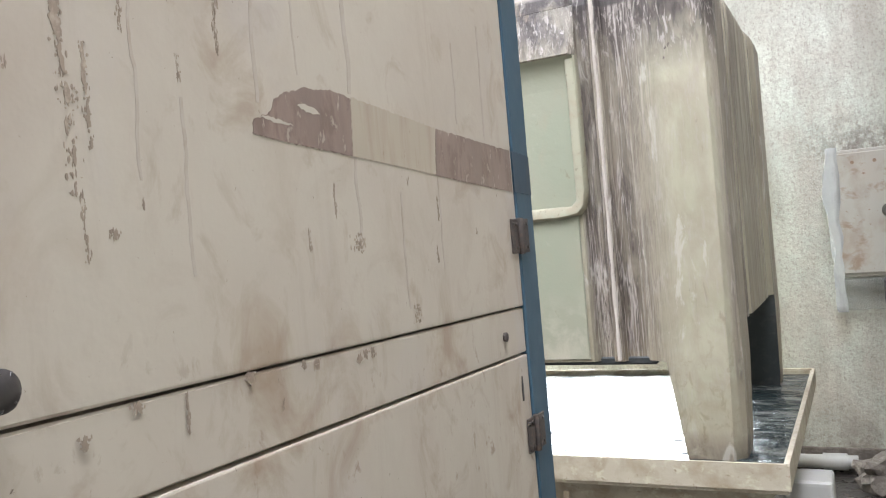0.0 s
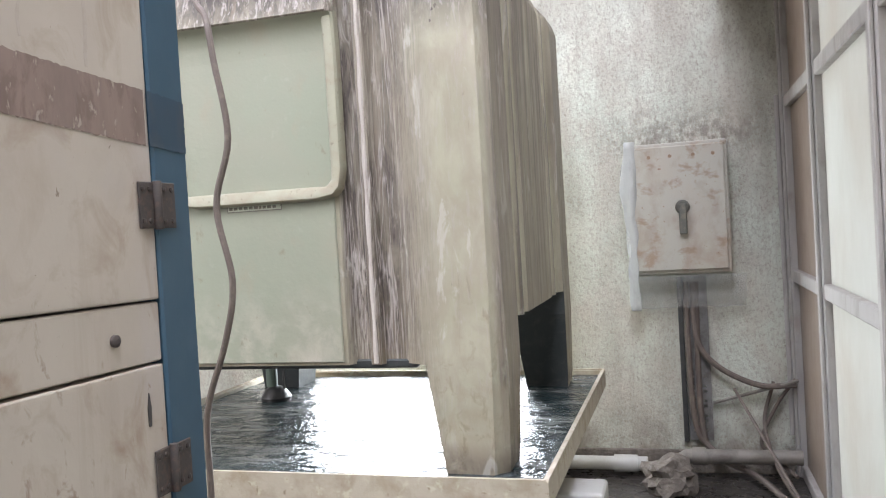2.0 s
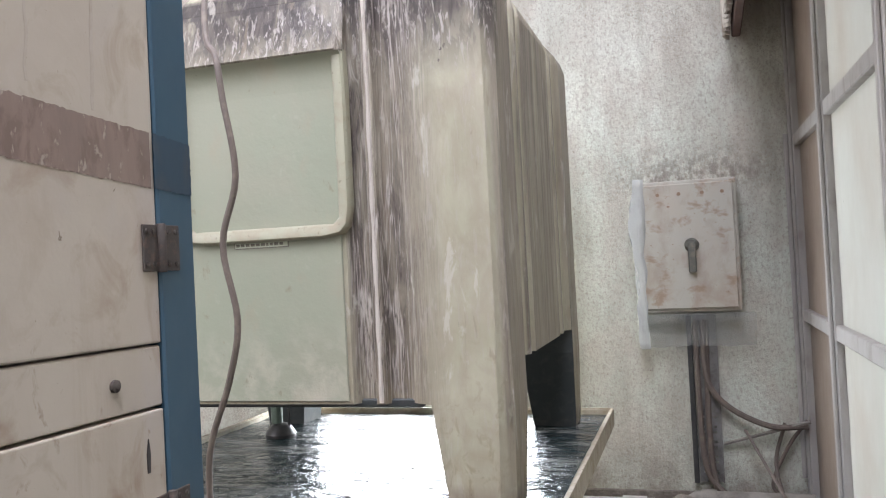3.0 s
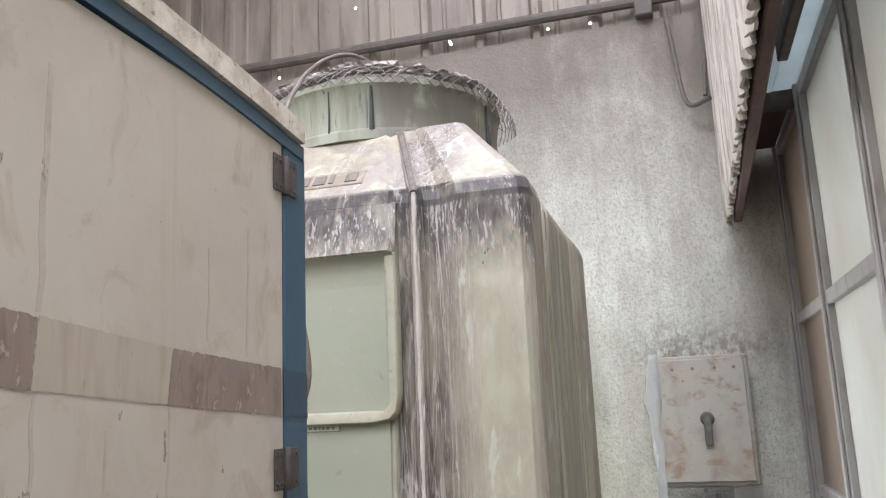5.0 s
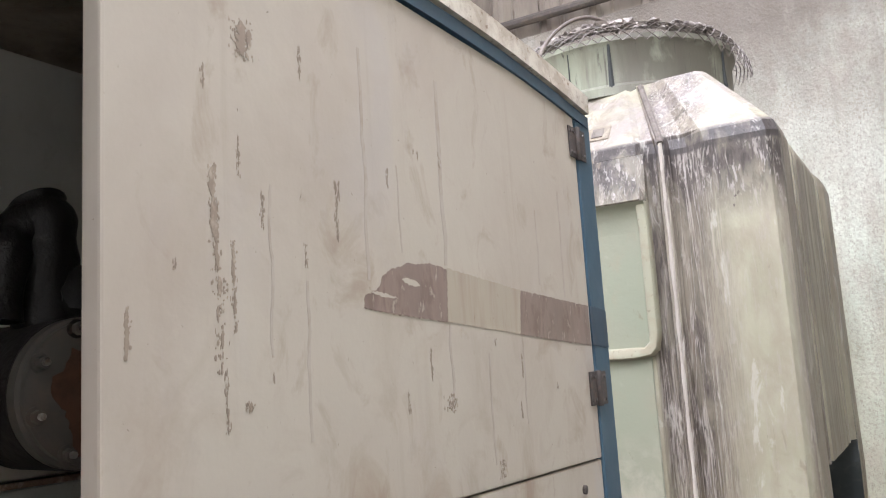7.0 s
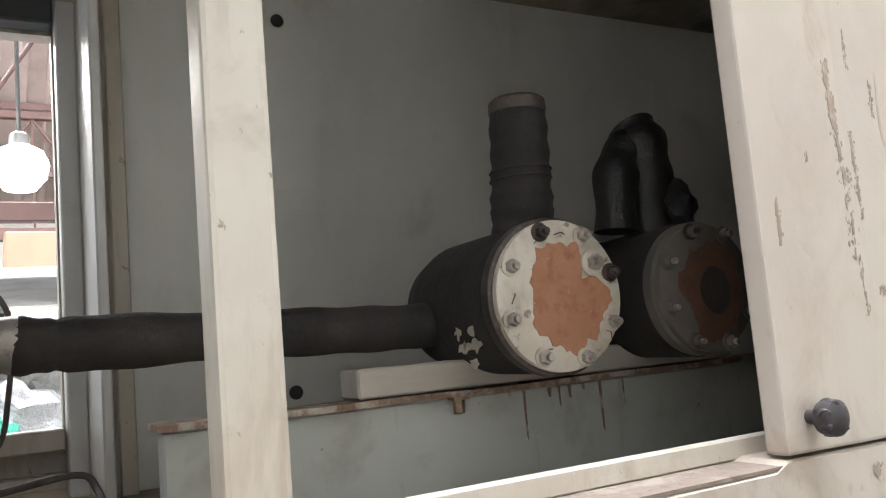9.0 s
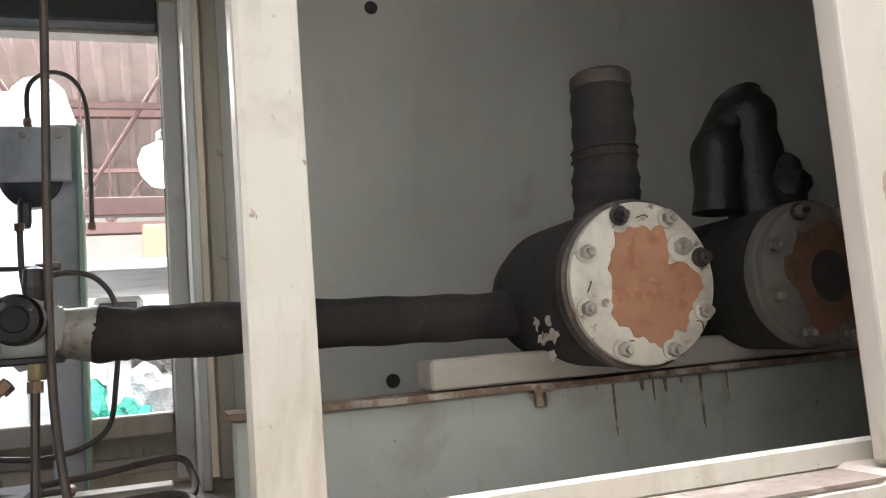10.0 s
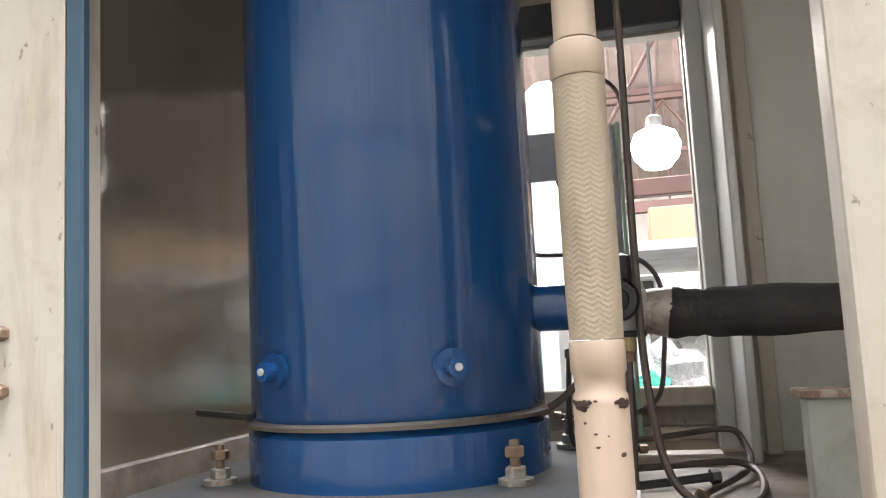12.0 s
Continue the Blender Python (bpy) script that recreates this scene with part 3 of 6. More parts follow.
def plate(axis, p0, p1, u0, u1, v0, v1, holes=(), bm=None):
    """A slab across an axis (0, 1 or 2) with rectangular holes (u0, u1, v0, v1)."""
    us = sorted({u0, u1, *[h[0] for h in holes], *[h[1] for h in holes]})
    vs = sorted({v0, v1, *[h[2] for h in holes], *[h[3] for h in holes]})
    bm = bm or bmesh.new()
    cells = set()
    for i in range(len(us) - 1):
        for j in range(len(vs) - 1):
            cu, cv = (us[i] + us[i + 1]) / 2, (vs[j] + vs[j + 1]) / 2
            if not any(h[0] < cu < h[1] and h[2] < cv < h[3] for h in holes):
                cells.add((i, j))
    cache = {}

    def vert(p, u, v):
        key = (p, u, v)
        if key not in cache:
            c = [u, v]
            c.insert(axis, p)
            cache[key] = bm.verts.new(c)
        return cache[key]

    for i, j in cells:
        a, b, c, d = us[i], us[i + 1], vs[j], vs[j + 1]
        for p in (p0, p1):
            bm.faces.new([vert(p, a, c), vert(p, b, c), vert(p, b, d), vert(p, a, d)])
        for (ni, nj), (s, e) in {(i - 1, j): ((a, c), (a, d)), (i + 1, j): ((b, c), (b, d)), (i, j - 1): ((a, c), (b, c)), (i, j + 1): ((a, d), (b, d))}.items():
            if (ni, nj) not in cells:
                bm.faces.new([vert(p0, *s), vert(p0, *e), vert(p1, *e), vert(p1, *s)])
    return bm


def lathe(profile, p=(0, 0, 0), axis="z", seg=32, bm=None):
    """Turns (radius, height) pairs round an axis through p."""
    own = bmesh.new()
    rings = []
    for r, h in profile:
        if r < 1e-5:
            rings.append([own.verts.new((0, 0, h))])
        else:
            rings.append([own.verts.new((r * math.cos(2 * math.pi * k / seg), r * math.sin(2 * math.pi * k / seg), h)) for k in range(seg)])
    for a, b in zip(rings, rings[1:]):
        for k in range(seg):
            q = [a[k % len(a)], a[(k + 1) % len(a)], b[(k + 1) % len(b)], b[k % len(b)]]
            q = list(dict.fromkeys(q))
            if len(q) > 2:
                own.faces.new(q)
    for r in (rings[0], rings[-1]):
        if len(r) > 2:
            own.faces.new(r)
    turn = {"z": pose(0, 0, 0), "x": pose(0, 0, 0, 0, 90, 0), "y": pose(0, 0, 0, -90, 0, 0)}[axis]
    own.transform(Matrix.Translation(p) @ turn)
    return merge(bm, own)


def smooth_path(points, steps=6):
    pts = [Vector(p) for p in points]
    if len(pts) < 3:
        return pts
    ext = [2 * pts[0] - pts[1], *pts, 2 * pts[-1] - pts[-2]]
    out = []
    for i in range(1, len(ext) - 2):
        a, b, c, d = ext[i - 1:i + 3]
        for k in range(steps):
            t = k / steps
            out.append(0.5 * (2 * b + (c - a) * t + (2 * a - 5 * b + 4 * c - d) * t * t + (3 * b - a - 3 * c + d) * t ** 3))
    return out + [pts[-1]]


def tube(points, r, seg=10, curve=True, bm=None, steps=6, wobble=0.0):
    """A round tube along points; r may be a function of 0..1."""
    pts = smooth_path(points, steps) if curve else [Vector(p) for p in points]
    own = bmesh.new()
    up, rings = Vector((0.31, 0.17, 0.93)), []
    rnd = random.Random(len(pts) * 7 + seg)
    for i, p in enumerate(pts):
        d = (pts[min(i + 1, len(pts) - 1)] - pts[max(i - 1, 0)]).normalized()
        side = d.cross(up)
        side = side.normalized() if side.length > 1e-3 else Vector((1, 0, 0))
        up2 = side.cross(d).normalized()
        up = up2
        rr = (r(i / (len(pts) - 1)) if callable(r) else r) * (1 + wobble * rnd.uniform(-1, 1))
        rings.append([own.verts.new(p + rr * (math.cos(a) * side + math.sin(a) * up2)) for a in [2 * math.pi * k / seg for k in range(seg)]])
    for a, b in zip(rings, rings[1:]):
        for k in range(seg):
            own.faces.new([a[k], a[(k + 1) % seg], b[(k + 1) % seg], b[k]])
    own.faces.new(rings[0])
    own.faces.new(rings[-1])
    return merge(bm, own)


def outline(points, axis, p0, p1, bm=None):
    """A flat plate of the given outline, from p0 to p1 along the axis."""
    own = bmesh.new()

    def at(u, v, p):
        c = [u, v]
        c.insert(axis, p)
        return own.verts.new(c)

    a = [at(u, v, p0) for u, v in points]
    b = [at(u, v, p1) for u, v in points]
    own.faces.new(a)
    own.faces.new(b)
    n = len(points)
    for k in range(n):
        own.faces.new([a[k], a[(k + 1) % n], b[(k + 1) % n], b[k]])
    return merge(bm, own)


def hexagon(p, axis, r, h, bm=None):
    c = 0.12 * r
    return lathe([(r - c, 0), (r, c), (r, h - c), (r - c, h)], p, axis, 6, bm)


def lump(p, rx, ry, rz, rough, seed, sub=3, bm=None):
    """A crumpled rounded mass."""
    own = bmesh.new()
    bmesh.ops.create_icosphere(own, subdivisions=sub, radius=1.0)
    for v in own.verts:
        k = 1 + rough * noise.noise(v.co * 1.7 + Vector((seed, 0, 0))) + 0.5 * rough * noise.noise(v.co * 4.3 + Vector((0, seed, 0)))
        v.co = Vector((v.co.x * rx * k, v.co.y * ry * k, v.co.z * rz * k))
    own.transform(Matrix.Translation(p))
    return merge(bm, own)


# ---- the shed ----
X_PART, Y_BACK, Y_FRONT, X_HALL = 0.77, 5.75, -4.0, -11.0
WINDOW = (-2.34, -0.75, 0.50, 1.36)

g = bmesh.new()
bmesh.ops.create_grid(g, x_segments=1, y_segments=1, size=400)
g.transform(Matrix.Translation((0, 0, FLOOR - 0.03)))
single("ground", g, M_FLOOR, "bare dark ground round the shed", "ground", kind="structure", origin=(0, 0, FLOOR - 0.03))
single("floor", plate(2, FLOOR - 0.025, FLOOR, X_HALL, X_PART + 0.1, Y_FRONT, Y_BACK), M_FLOOR, "wet blackened concrete shed floor", "floor", kind="structure", origin=(0, 0, FLOOR))
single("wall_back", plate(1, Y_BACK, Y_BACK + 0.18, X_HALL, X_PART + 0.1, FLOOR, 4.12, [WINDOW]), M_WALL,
       "rough pale green limewashed wall with sooty stains and painted shade at its top", "wall", kind="structure", origin=(0, 0, 0))
single("baseboard", box(-2.3, X_PART - 0.03, Y_BACK - 0.03, Y_BACK - 0.002, FLOOR, -0.08, 0.006), M_RAG, "dirty plaster skirting along the limewashed wall", "skirting", kind="structure")
single("wall_front", plate(1, Y_FRONT - 0.15, Y_FRONT, X_HALL, X_PART + 0.1, FLOOR, 6.0, [(-0.9, 0.7, FLOOR + 0.001, 2.7)]), M_HALLWALL,
       "unseen pale plastered shed wall with a gateway added for light", "wall", kind="structure", origin=(0, 0, 0))
single("wall_hall", plate(0, X_HALL - 0.15, X_HALL, Y_FRONT, Y_BACK, FLOOR, 6.0), M_HALLWALL, "pale plastered end wall of the hall", "wall", kind="structure", origin=(0, 0, 0))

# ribbed cladding above the masonry, its purlin and the holes of light in it
bm = bmesh.new()
prev = None
x = X_HALL
while x < X_PART + 0.1:
    for dx, dy in ((0, 0), (0.15, 0), (0.175, -0.035), (0.225, -0.035), (0.25, 0), (0.33, 0), (0.34, -0.012), (0.36, -0.012), (0.37, 0)):
        cur = [bm.verts.new((x + dx, Y_BACK + 0.05 + dy, z)) for z in (4.06, 6.05)]
        if prev:
            bm.faces.new([prev[0], cur[0], cur[1], prev[1]])
        prev = cur
    x += 0.42
geo = bmesh.ops.extrude_face_region(bm, geom=bm.faces[:])
bmesh.ops.translate(bm, vec=(0, 0.006, 0), verts=[v for v in geo["geom"] if isinstance(v, bmesh.types.BMVert)])
single("wall_cladding", bm, M_CLAD, "grimy tan ribbed metal cladding above the masonry", "wall", kind="structure", origin=(0, 0, 0))
pur = bmesh.new()
tube([(X_HALL + 0.1, Y_BACK - 0.05, 4.24), (X_PART, Y_BACK - 0.05, 4.24)], 0.04, 10, False, pur)
box(-0.02, 0.10, Y_BACK - 0.09, Y_BACK - 0.004, 4.12, 4.42, 0.01, pur)
single("beam_purlin", pur, M_PURLIN, "sooty round steel purlin under the cladding", "beam", kind="structure", origin=(0, 0, 0))
hole = bmesh.new()
for hx, hz in ((-2.75, 4.13), (-1.36, 4.19), (-1.35, 4.17), (-0.63, 4.16), (-0.33, 4.15), (-2.1, 4.6), (-0.95, 4.62)):
    lathe([(0.0, 0), (0.011, 0), (0.011, 0.004), (0, 0.004)], (hx, Y_BACK - 0.03, hz), "y", 8, hole)
single("trim_daylight_gap", hole, glowing("daylight_pinhole", (1, 1, 1), 3.0), "pinholes of daylight under the cladding", "gap", kind="structure", origin=(0, 0, 0))

# roofs with open skylights, added out of view to let the lamps through
roof = plate(2, 6.0, 6.06, -2.6, X_PART + 0.1, Y_FRONT, Y_BACK + 0.05, [SKYLIGHTS[0], SKYLIGHTS[1], SKYLIGHTS[3], SKYLIGHTS[4]])
single("ceiling", roof, M_CLAD, "sooty sheet roof with open skylights added for light", "ceiling", kind="structure", origin=(0, 0, 0))
bm = bmesh.new()
prev = None
y = Y_FRONT
while y < Y_BACK:
    for dy, dz in ((0, 0), (0.09, 0), (0.115, -0.04), (0.165, -0.04), (0.19, 0)):
        cur = [bm.verts.new((l, min(y + dy, Y_BACK + 0.05), dz)) for l in (0.0, 1.6, 5.4, 9.3)]
        if prev:
            for q in range(3):
                if not (q == 1 and -3.2 < y + dy < 2.2):
                    bm.faces.new([prev[q], cur[q], cur[q + 1], prev[q + 1]])
        prev = cur
    y += 0.24
geo = bmesh.ops.extrude_face_region(bm, geom=bm.faces[:])
bmesh.ops.translate(bm, vec=(0, 0, 0.01), verts=[v for v in geo["geom"] if isinstance(v, bmesh.types.BMVert)])
bmesh.ops.delete(bm, geom=[v for v in bm.verts if not v.link_faces], context="VERTS")
bm.transform(Matrix.Translation((-2.6, 0, 6.0)) @ Matrix(((-0.945, 0, 0, 0), (0, 1, 0, 0), (-0.30, 0, 1, 0), (0, 0, 0, 1))))
single("ceiling_hall", bm, M_PINKROOF, "dusty pinkish sheet roof of the hall", "ceiling", kind="structure", origin=(0, 0, 0))


def truss(x, z0, z1):
    t = thing("roof_truss", x, 0.5, z0, "red oxide steel lattice truss across the hall", "truss", "hall trusses")
    part("bottom_chord", box(x - 0.05, x + 0.05, Y_FRONT, Y_BACK, z0 - 0.06, z0 + 0.06, 0.008), M_REDSTEEL, t)
    part("top_chord", box(x - 0.04, x + 0.04, Y_FRONT, Y_BACK, z1 - 0.04, z1 + 0.04, 0.008), M_REDSTEEL, t)
    part("middle_chord", box(x - 0.02, x + 0.02, Y_FRONT, Y_BACK, (z0 + z1) / 2 - 0.02, (z0 + z1) / 2 + 0.02), M_REDSTEEL, t)
    y = Y_FRONT + 0.3
    up = True
    while y < Y_BACK - 0.9:
        a, b = (z0 + 0.05, z1 - 0.03) if up else (z1 - 0.03, z0 + 0.05)
        part("diagonal", tube([(x, y, a), (x, y + 0.75, b)], 0.015, 6, False), M_REDSTEEL, t)
        part("upright", tube([(x + 0.02, y, z0), (x + 0.02, y, z1)], 0.011, 6, False), M_REDSTEEL, t)
        y += 0.75
        up = not up


truss(-5.6, 2.42, 3.75)
truss(-8.6, 2.75, 3.9)

# ---- glazed partition beside the aisle ----
P = thing("wall_partition", X_PART, 1.0, FLOOR, "grey framed partition with dusty pale panes", "partition", kind="structure")
MULL = [5.72, 4.62, 3.38, 2.15, 0.92, -0.3, -1.5, -2.7, -3.95]
RAILS = [FLOOR + 0.04, 0.965, 1.975, 3.05, 4.2, 5.9]
for y in MULL:
    part("mullion", box(X_PART - 0.005, X_PART + 0.06, y - 0.055, y + 0.055, FLOOR, 5.98, 0.006), M_FRAME_GREY, P)
    part("bead", box(X_PART - 0.022, X_PART - 0.005, y - 0.035, y + 0.012, FLOOR, 5.98, 0.004), M_FRAME_GREY, P)
for z in RAILS:
    for y0, y1 in zip(MULL[1:], MULL):
        part("rail", box(X_PART, X_PART + 0.055, y0 + 0.055, y1 - 0.055, z - 0.035, z + 0.035, 0.005), M_FRAME_GREY, P)
for i, (y0, y1) in enumerate(zip(MULL[1:], MULL)):
    for j, (z0, z1) in enumerate(zip(RAILS, RAILS[1:])):
        part("pane", box(X_PART + 0.032, X_PART + 0.046, y0 + 0.05, y1 - 0.05, z0 + 0.03, z1 - 0.03), M_PANE_BROWN if i == 0 else M_PANE, P)

# corrugated apron hanging above the aisle, and the sheet lid behind it
bm = bmesh.new()
prev = None
n = 240
for k in range(n + 1):
    y = 5.70 - 3.6 * k / n
    dx = 0.015 * math.sin(k * 2 * math.pi / 7.0) + 0.006 * noise.noise(Vector((k * 0.4, 0, 0))) - 0.022 * (5.7 - y)
    lo = 2.60 + 0.025 * noise.noise(Vector((k * 0.9, 3, 0))) + 0.018 * (k % 6 < 2)
    cur = [bm.verts.new((0.43 + dx, y, lo)), bm.verts.new((0.42 + dx, y, 4.4))]
    if prev:
        bm.faces.new([prev[0], cur[0], cur[1], prev[1]])
    prev = cur
geo = bmesh.ops.extrude_face_region(bm, geom=bm.faces[:])
bmesh.ops.translate(bm, vec=(0.012, 0, 0), verts=[v for v in geo["geom"] if isinstance(v, bmesh.types.BMVert)])
apron = thing("corrugated_apron", 0.43, 4.0, 2.6, "mottled cement corrugated sheet apron hung above the aisle", "sheet")
part("sheet", bm, M_ASBESTOS, apron, smooth=True)
bm = box(0.0, 0.05, 2.1, 5.68, 2.61, 2.74, 0.008)
for v in bm.verts:
    v.co.x += 0.468 - 0.022 * (5.7 - v.co.y)
part("batten", bm, M_BROWNWOOD, apron, "dark brown timber batten")
bm = box(0.0, 0.02, 2.1, 5.68, 2.745, 4.4)
for v in bm.verts:
    v.co.x += 0.468 - 0.022 * (5.7 - v.co.y)
part("back_board", bm, M_BROWNWOOD, apron, "dark brown timber boarding")
part("strap", tube([(0.18, 5.71, 4.15), (0.21, 5.66, 3.8), (0.26, 5.6, 3.42), (0.40, 5.5, 3.40)], 0.016, 6), M_PURLIN, apron, "bent dark iron strap")
part("strap", tube([(0.41, 5.6, 4.2), (0.40, 5.55, 3.8), (0.37, 5.5, 3.42)], 0.016, 6), M_PURLIN, apron, "bent dark iron strap")
lid = thing("canopy_lid", 0.63, 4.0, 3.08, "pale blue translucent sheets over the partition gap", "canopy")
part("sheet", box(0.515, 0.605, 2.1, 4.65, 3.08, 3.092), M_TEAL, lid)
part("sheet", box(0.655, 0.765, 2.1, 4.65, 3.08, 3.092), M_TEAL, lid)
part("rail", box(0.607, 0.653, 2.1, 4.0, 2.98, 3.10, 0.006), M_PURLIN, lid, "dark timber rail")
part("seam", box(0.607, 0.653, 4.0, 4.65, 3.075, 3.10, 0.004), M_TEAL, lid)
part("end_beam", box(0.515, 0.765, 4.655, 4.75, 3.0, 3.12, 0.008), M_PURLIN, lid, "dark timber end beam")
part("end_board", box(0.515, 0.765, 4.755, 5.70, 3.08, 3.11), M_BROWNWOOD, lid, "dark timber end board")

# ---- cooling tower ----
TX, TY = -1.30, 4.09
tower = thing("cooling_tower", TX, TY, 0.0, "square pale green resin cooling tower streaked with lime and dirt", "cooling tower")
HALF = [(0.0, -0.012), (0.31, -0.012), (0.335, -0.045), (0.39, -0.045), (0.405, -0.012), (0.43, -0.012), (0.445, -0.045), (0.52, -0.045), (0.60, 0.0), (0.835, 0.0)]


def tower_ring(s, z, flat=0.0, hems=None):
    side = [(-u, v) for u, v in reversed(HALF[1:])] + HALF
    pts = []
    for k in range(4):
        c, sn = ((1, 0), (0, 1), (-1, 0), (0, -1))[k]
        for u, v in side:
            d = -(0.87 + v * (1 - flat)) * s
            px, py = u * s, d
            pts.append(Vector((TX + px * c - py * sn, TY + px * sn + py * c, (hems[k] if hems else z))))
    return pts


bm = bmesh.new()
rings = [tower_ring(1.0, 0, 0, (0.885, 1.0, 1.22, 1.0)), tower_ring(1.0, 1.6), tower_ring(1.0, 2.33), tower_ring(0.985, 2.375), tower_ring(0.97, 2.39, 0.3),
         tower_ring(0.66, 2.71, 0.2), tower_ring(0.63, 2.735, 0.2)]
vr = [[bm.verts.new(p) for p in r] for r in rings]
for a, b in zip(vr, vr[1:]):
    for k in range(len(a)):
        bm.faces.new([a[k], a[(k + 1) % len(a)], b[(k + 1) % len(b)], b[k]])
shell = part("shell", bm, M_TOWER, tower)
sol = shell.modifiers.new("wall", "SOLIDIFY")
sol.thickness, sol.offset = 0.014, 0.0
part("lid", lathe([(0.0, 2.722), (0.56, 2.722), (0.56, 2.732), (0, 2.732)], (TX, TY, 0), "z", 40), M_TOWER, tower)
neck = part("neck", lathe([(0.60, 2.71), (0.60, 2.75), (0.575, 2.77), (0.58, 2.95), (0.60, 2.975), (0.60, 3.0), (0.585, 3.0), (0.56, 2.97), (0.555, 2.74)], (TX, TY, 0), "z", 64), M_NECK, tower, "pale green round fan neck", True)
ORIGIN[neck.name] = Vector((TX, TY, 0))
for a, w in ((-96, 0.004), (-76, 0.011), (-12, 0.008), (100, 0.008)):
    c, s = math.cos(radians(a)), math.sin(radians(a))
    part("neck_rib", tube([(TX + 0.586 * c, TY + 0.586 * s, 2.745), (TX + 0.582 * c, TY + 0.582 * s, 2.86), (TX + 0.586 * c, TY + 0.586 * s, 2.97)], lambda f, w=w: w * (1.35 - 0.7 * f), 6), M_FILL, neck, "blackened seam rib")
# the packing block also closes the inside so that it reads dark
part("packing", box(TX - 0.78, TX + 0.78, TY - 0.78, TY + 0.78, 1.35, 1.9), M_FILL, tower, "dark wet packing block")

# dark strip drawn for the shade under the front edge
part("hem", box(TX - 0.56, TX + 0.56, TY - 0.838, TY - 0.80, 0.868, 0.90, 0.006), M_FILL, tower, "dark strip for the shaded underside of the hem")

# tapered corner legs
for sx in (-1, 1):
    for sy in (-1, 1):
        bm = bmesh.new()
        lv = []
        for z, outer, inner in ((0.50, 0.866, 0.655), (0.56, 0.871, 0.648), (0.885, 0.8795, 0.603), (1.02, 0.8785, 0.608), (1.35, 0.8766, 0.612)):
            ring = []
            for ax, ay in ((inner, inner), (outer - 0.0, inner), (outer, outer - 0.045), (outer - 0.045, outer), (inner, outer)):
                ring.append(bm.verts.new((TX + sx * ax, TY + sy * ay, z)))
            lv.append(ring)
        for a, b in zip(lv, lv[1:]):
            for k in range(5):
                bm.faces.new([a[k], a[(k + 1) % 5], b[(k + 1) % 5], b[k]])
        bm.faces.new(lv[0])
        bm.faces.new(lv[-1])
        bm.faces.ensure_lookup_table()
        # inner faces get the dark colour, for the shade inside hollow legs
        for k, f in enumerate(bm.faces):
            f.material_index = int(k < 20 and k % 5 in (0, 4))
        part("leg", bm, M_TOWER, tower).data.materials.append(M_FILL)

# inspection panel with its moulded rim, plate and nameplate
yf = TY - 0.87 + 0.012 - 0.009
bm = bmesh.new()
path = [(-0.325, 2.13), (-0.33, 2.0), (-0.33, 1.58), (-0.325, 1.53), (-0.30, 1.505), (-0.24, 1.50), (0.24, 1.50), (0.29, 1.505), (0.315, 1.53), (0.32, 1.58), (0.32, 2.0), (0.315, 2.13)]
loops = []
for u, z in path:
    p = Vector((TX + u, 0, z))
    inward = Vector((0.0 if abs(u) < 0.27 else -math.copysign(1, u), 0, 1.0 if z < 1.54 else 0.0)).normalized()
    loops.append([bm.verts.new((p.x + inward.x * o, yf + d, p.z + inward.z * o)) for o, d in ((-0.030, 0.004), (-0.027, -0.026), (-0.019, -0.034), (0.010, -0.032), (0.017, -0.026), (0.024, 0.001))])
for a, b in zip(loops, loops[1:]):
    for k in range(5):
        bm.faces.new([a[k], a[k + 1], b[k + 1], b[k]])
rim = part("panel_rim", bm, M_RIM, tower, "worn cream moulded rim", True)
part("panel", box(TX - 0.315, TX + 0.305, yf - 0.006, yf + 0.002, 1.515, 2.12, 0.003), M_TOWER_PANEL, tower, "pale green inspection panel")
bm = bmesh.new()
hood_rings = []
for u in (-0.36, -0.355, -0.34, 0.325, 0.34, 0.345):
    k = 1.0 if -0.35 < u < 0.335 else 0.55
    hood_rings.append([bm.verts.new((TX + u, yf - d * k, z)) for d, z in ((-0.012, 2.33), (0.004, 2.325), (0.030, 2.22), (0.050, 2.14), (0.054, 2.128), (0.049, 2.122))])
for p, q in zip(hood_rings, hood_rings[1:]):
    for k in range(5):
        bm.faces.new([p[k], p[k + 1], q[k + 1], q[k]])
for r in (hood_rings[0], hood_rings[-1]):
    bm.faces.new(r)
part("panel_brow", bm, M_TOWER, tower, smooth=True)
bm = bmesh.new()
hood_rings = [[bm.verts.new((TX + u, yf - d, z)) for d, z in ((0.049, 2.122), (0.030, 2.108), (0.016, 2.082), (0.009, 2.045), (0.006, 2.0), (-0.01, 2.0), (-0.01, 2.122))] for u in (-0.352, 0.338)]
for k in range(7):
    bm.faces.new([hood_rings[0][k], hood_rings[0][(k + 1) % 7], hood_rings[1][(k + 1) % 7], hood_rings[1][k]])
for r in hood_rings:
    bm.faces.new(r)
part("panel_hood", bm, M_TOWER_PANEL, tower, "pale green hollow under the panel brow", True)
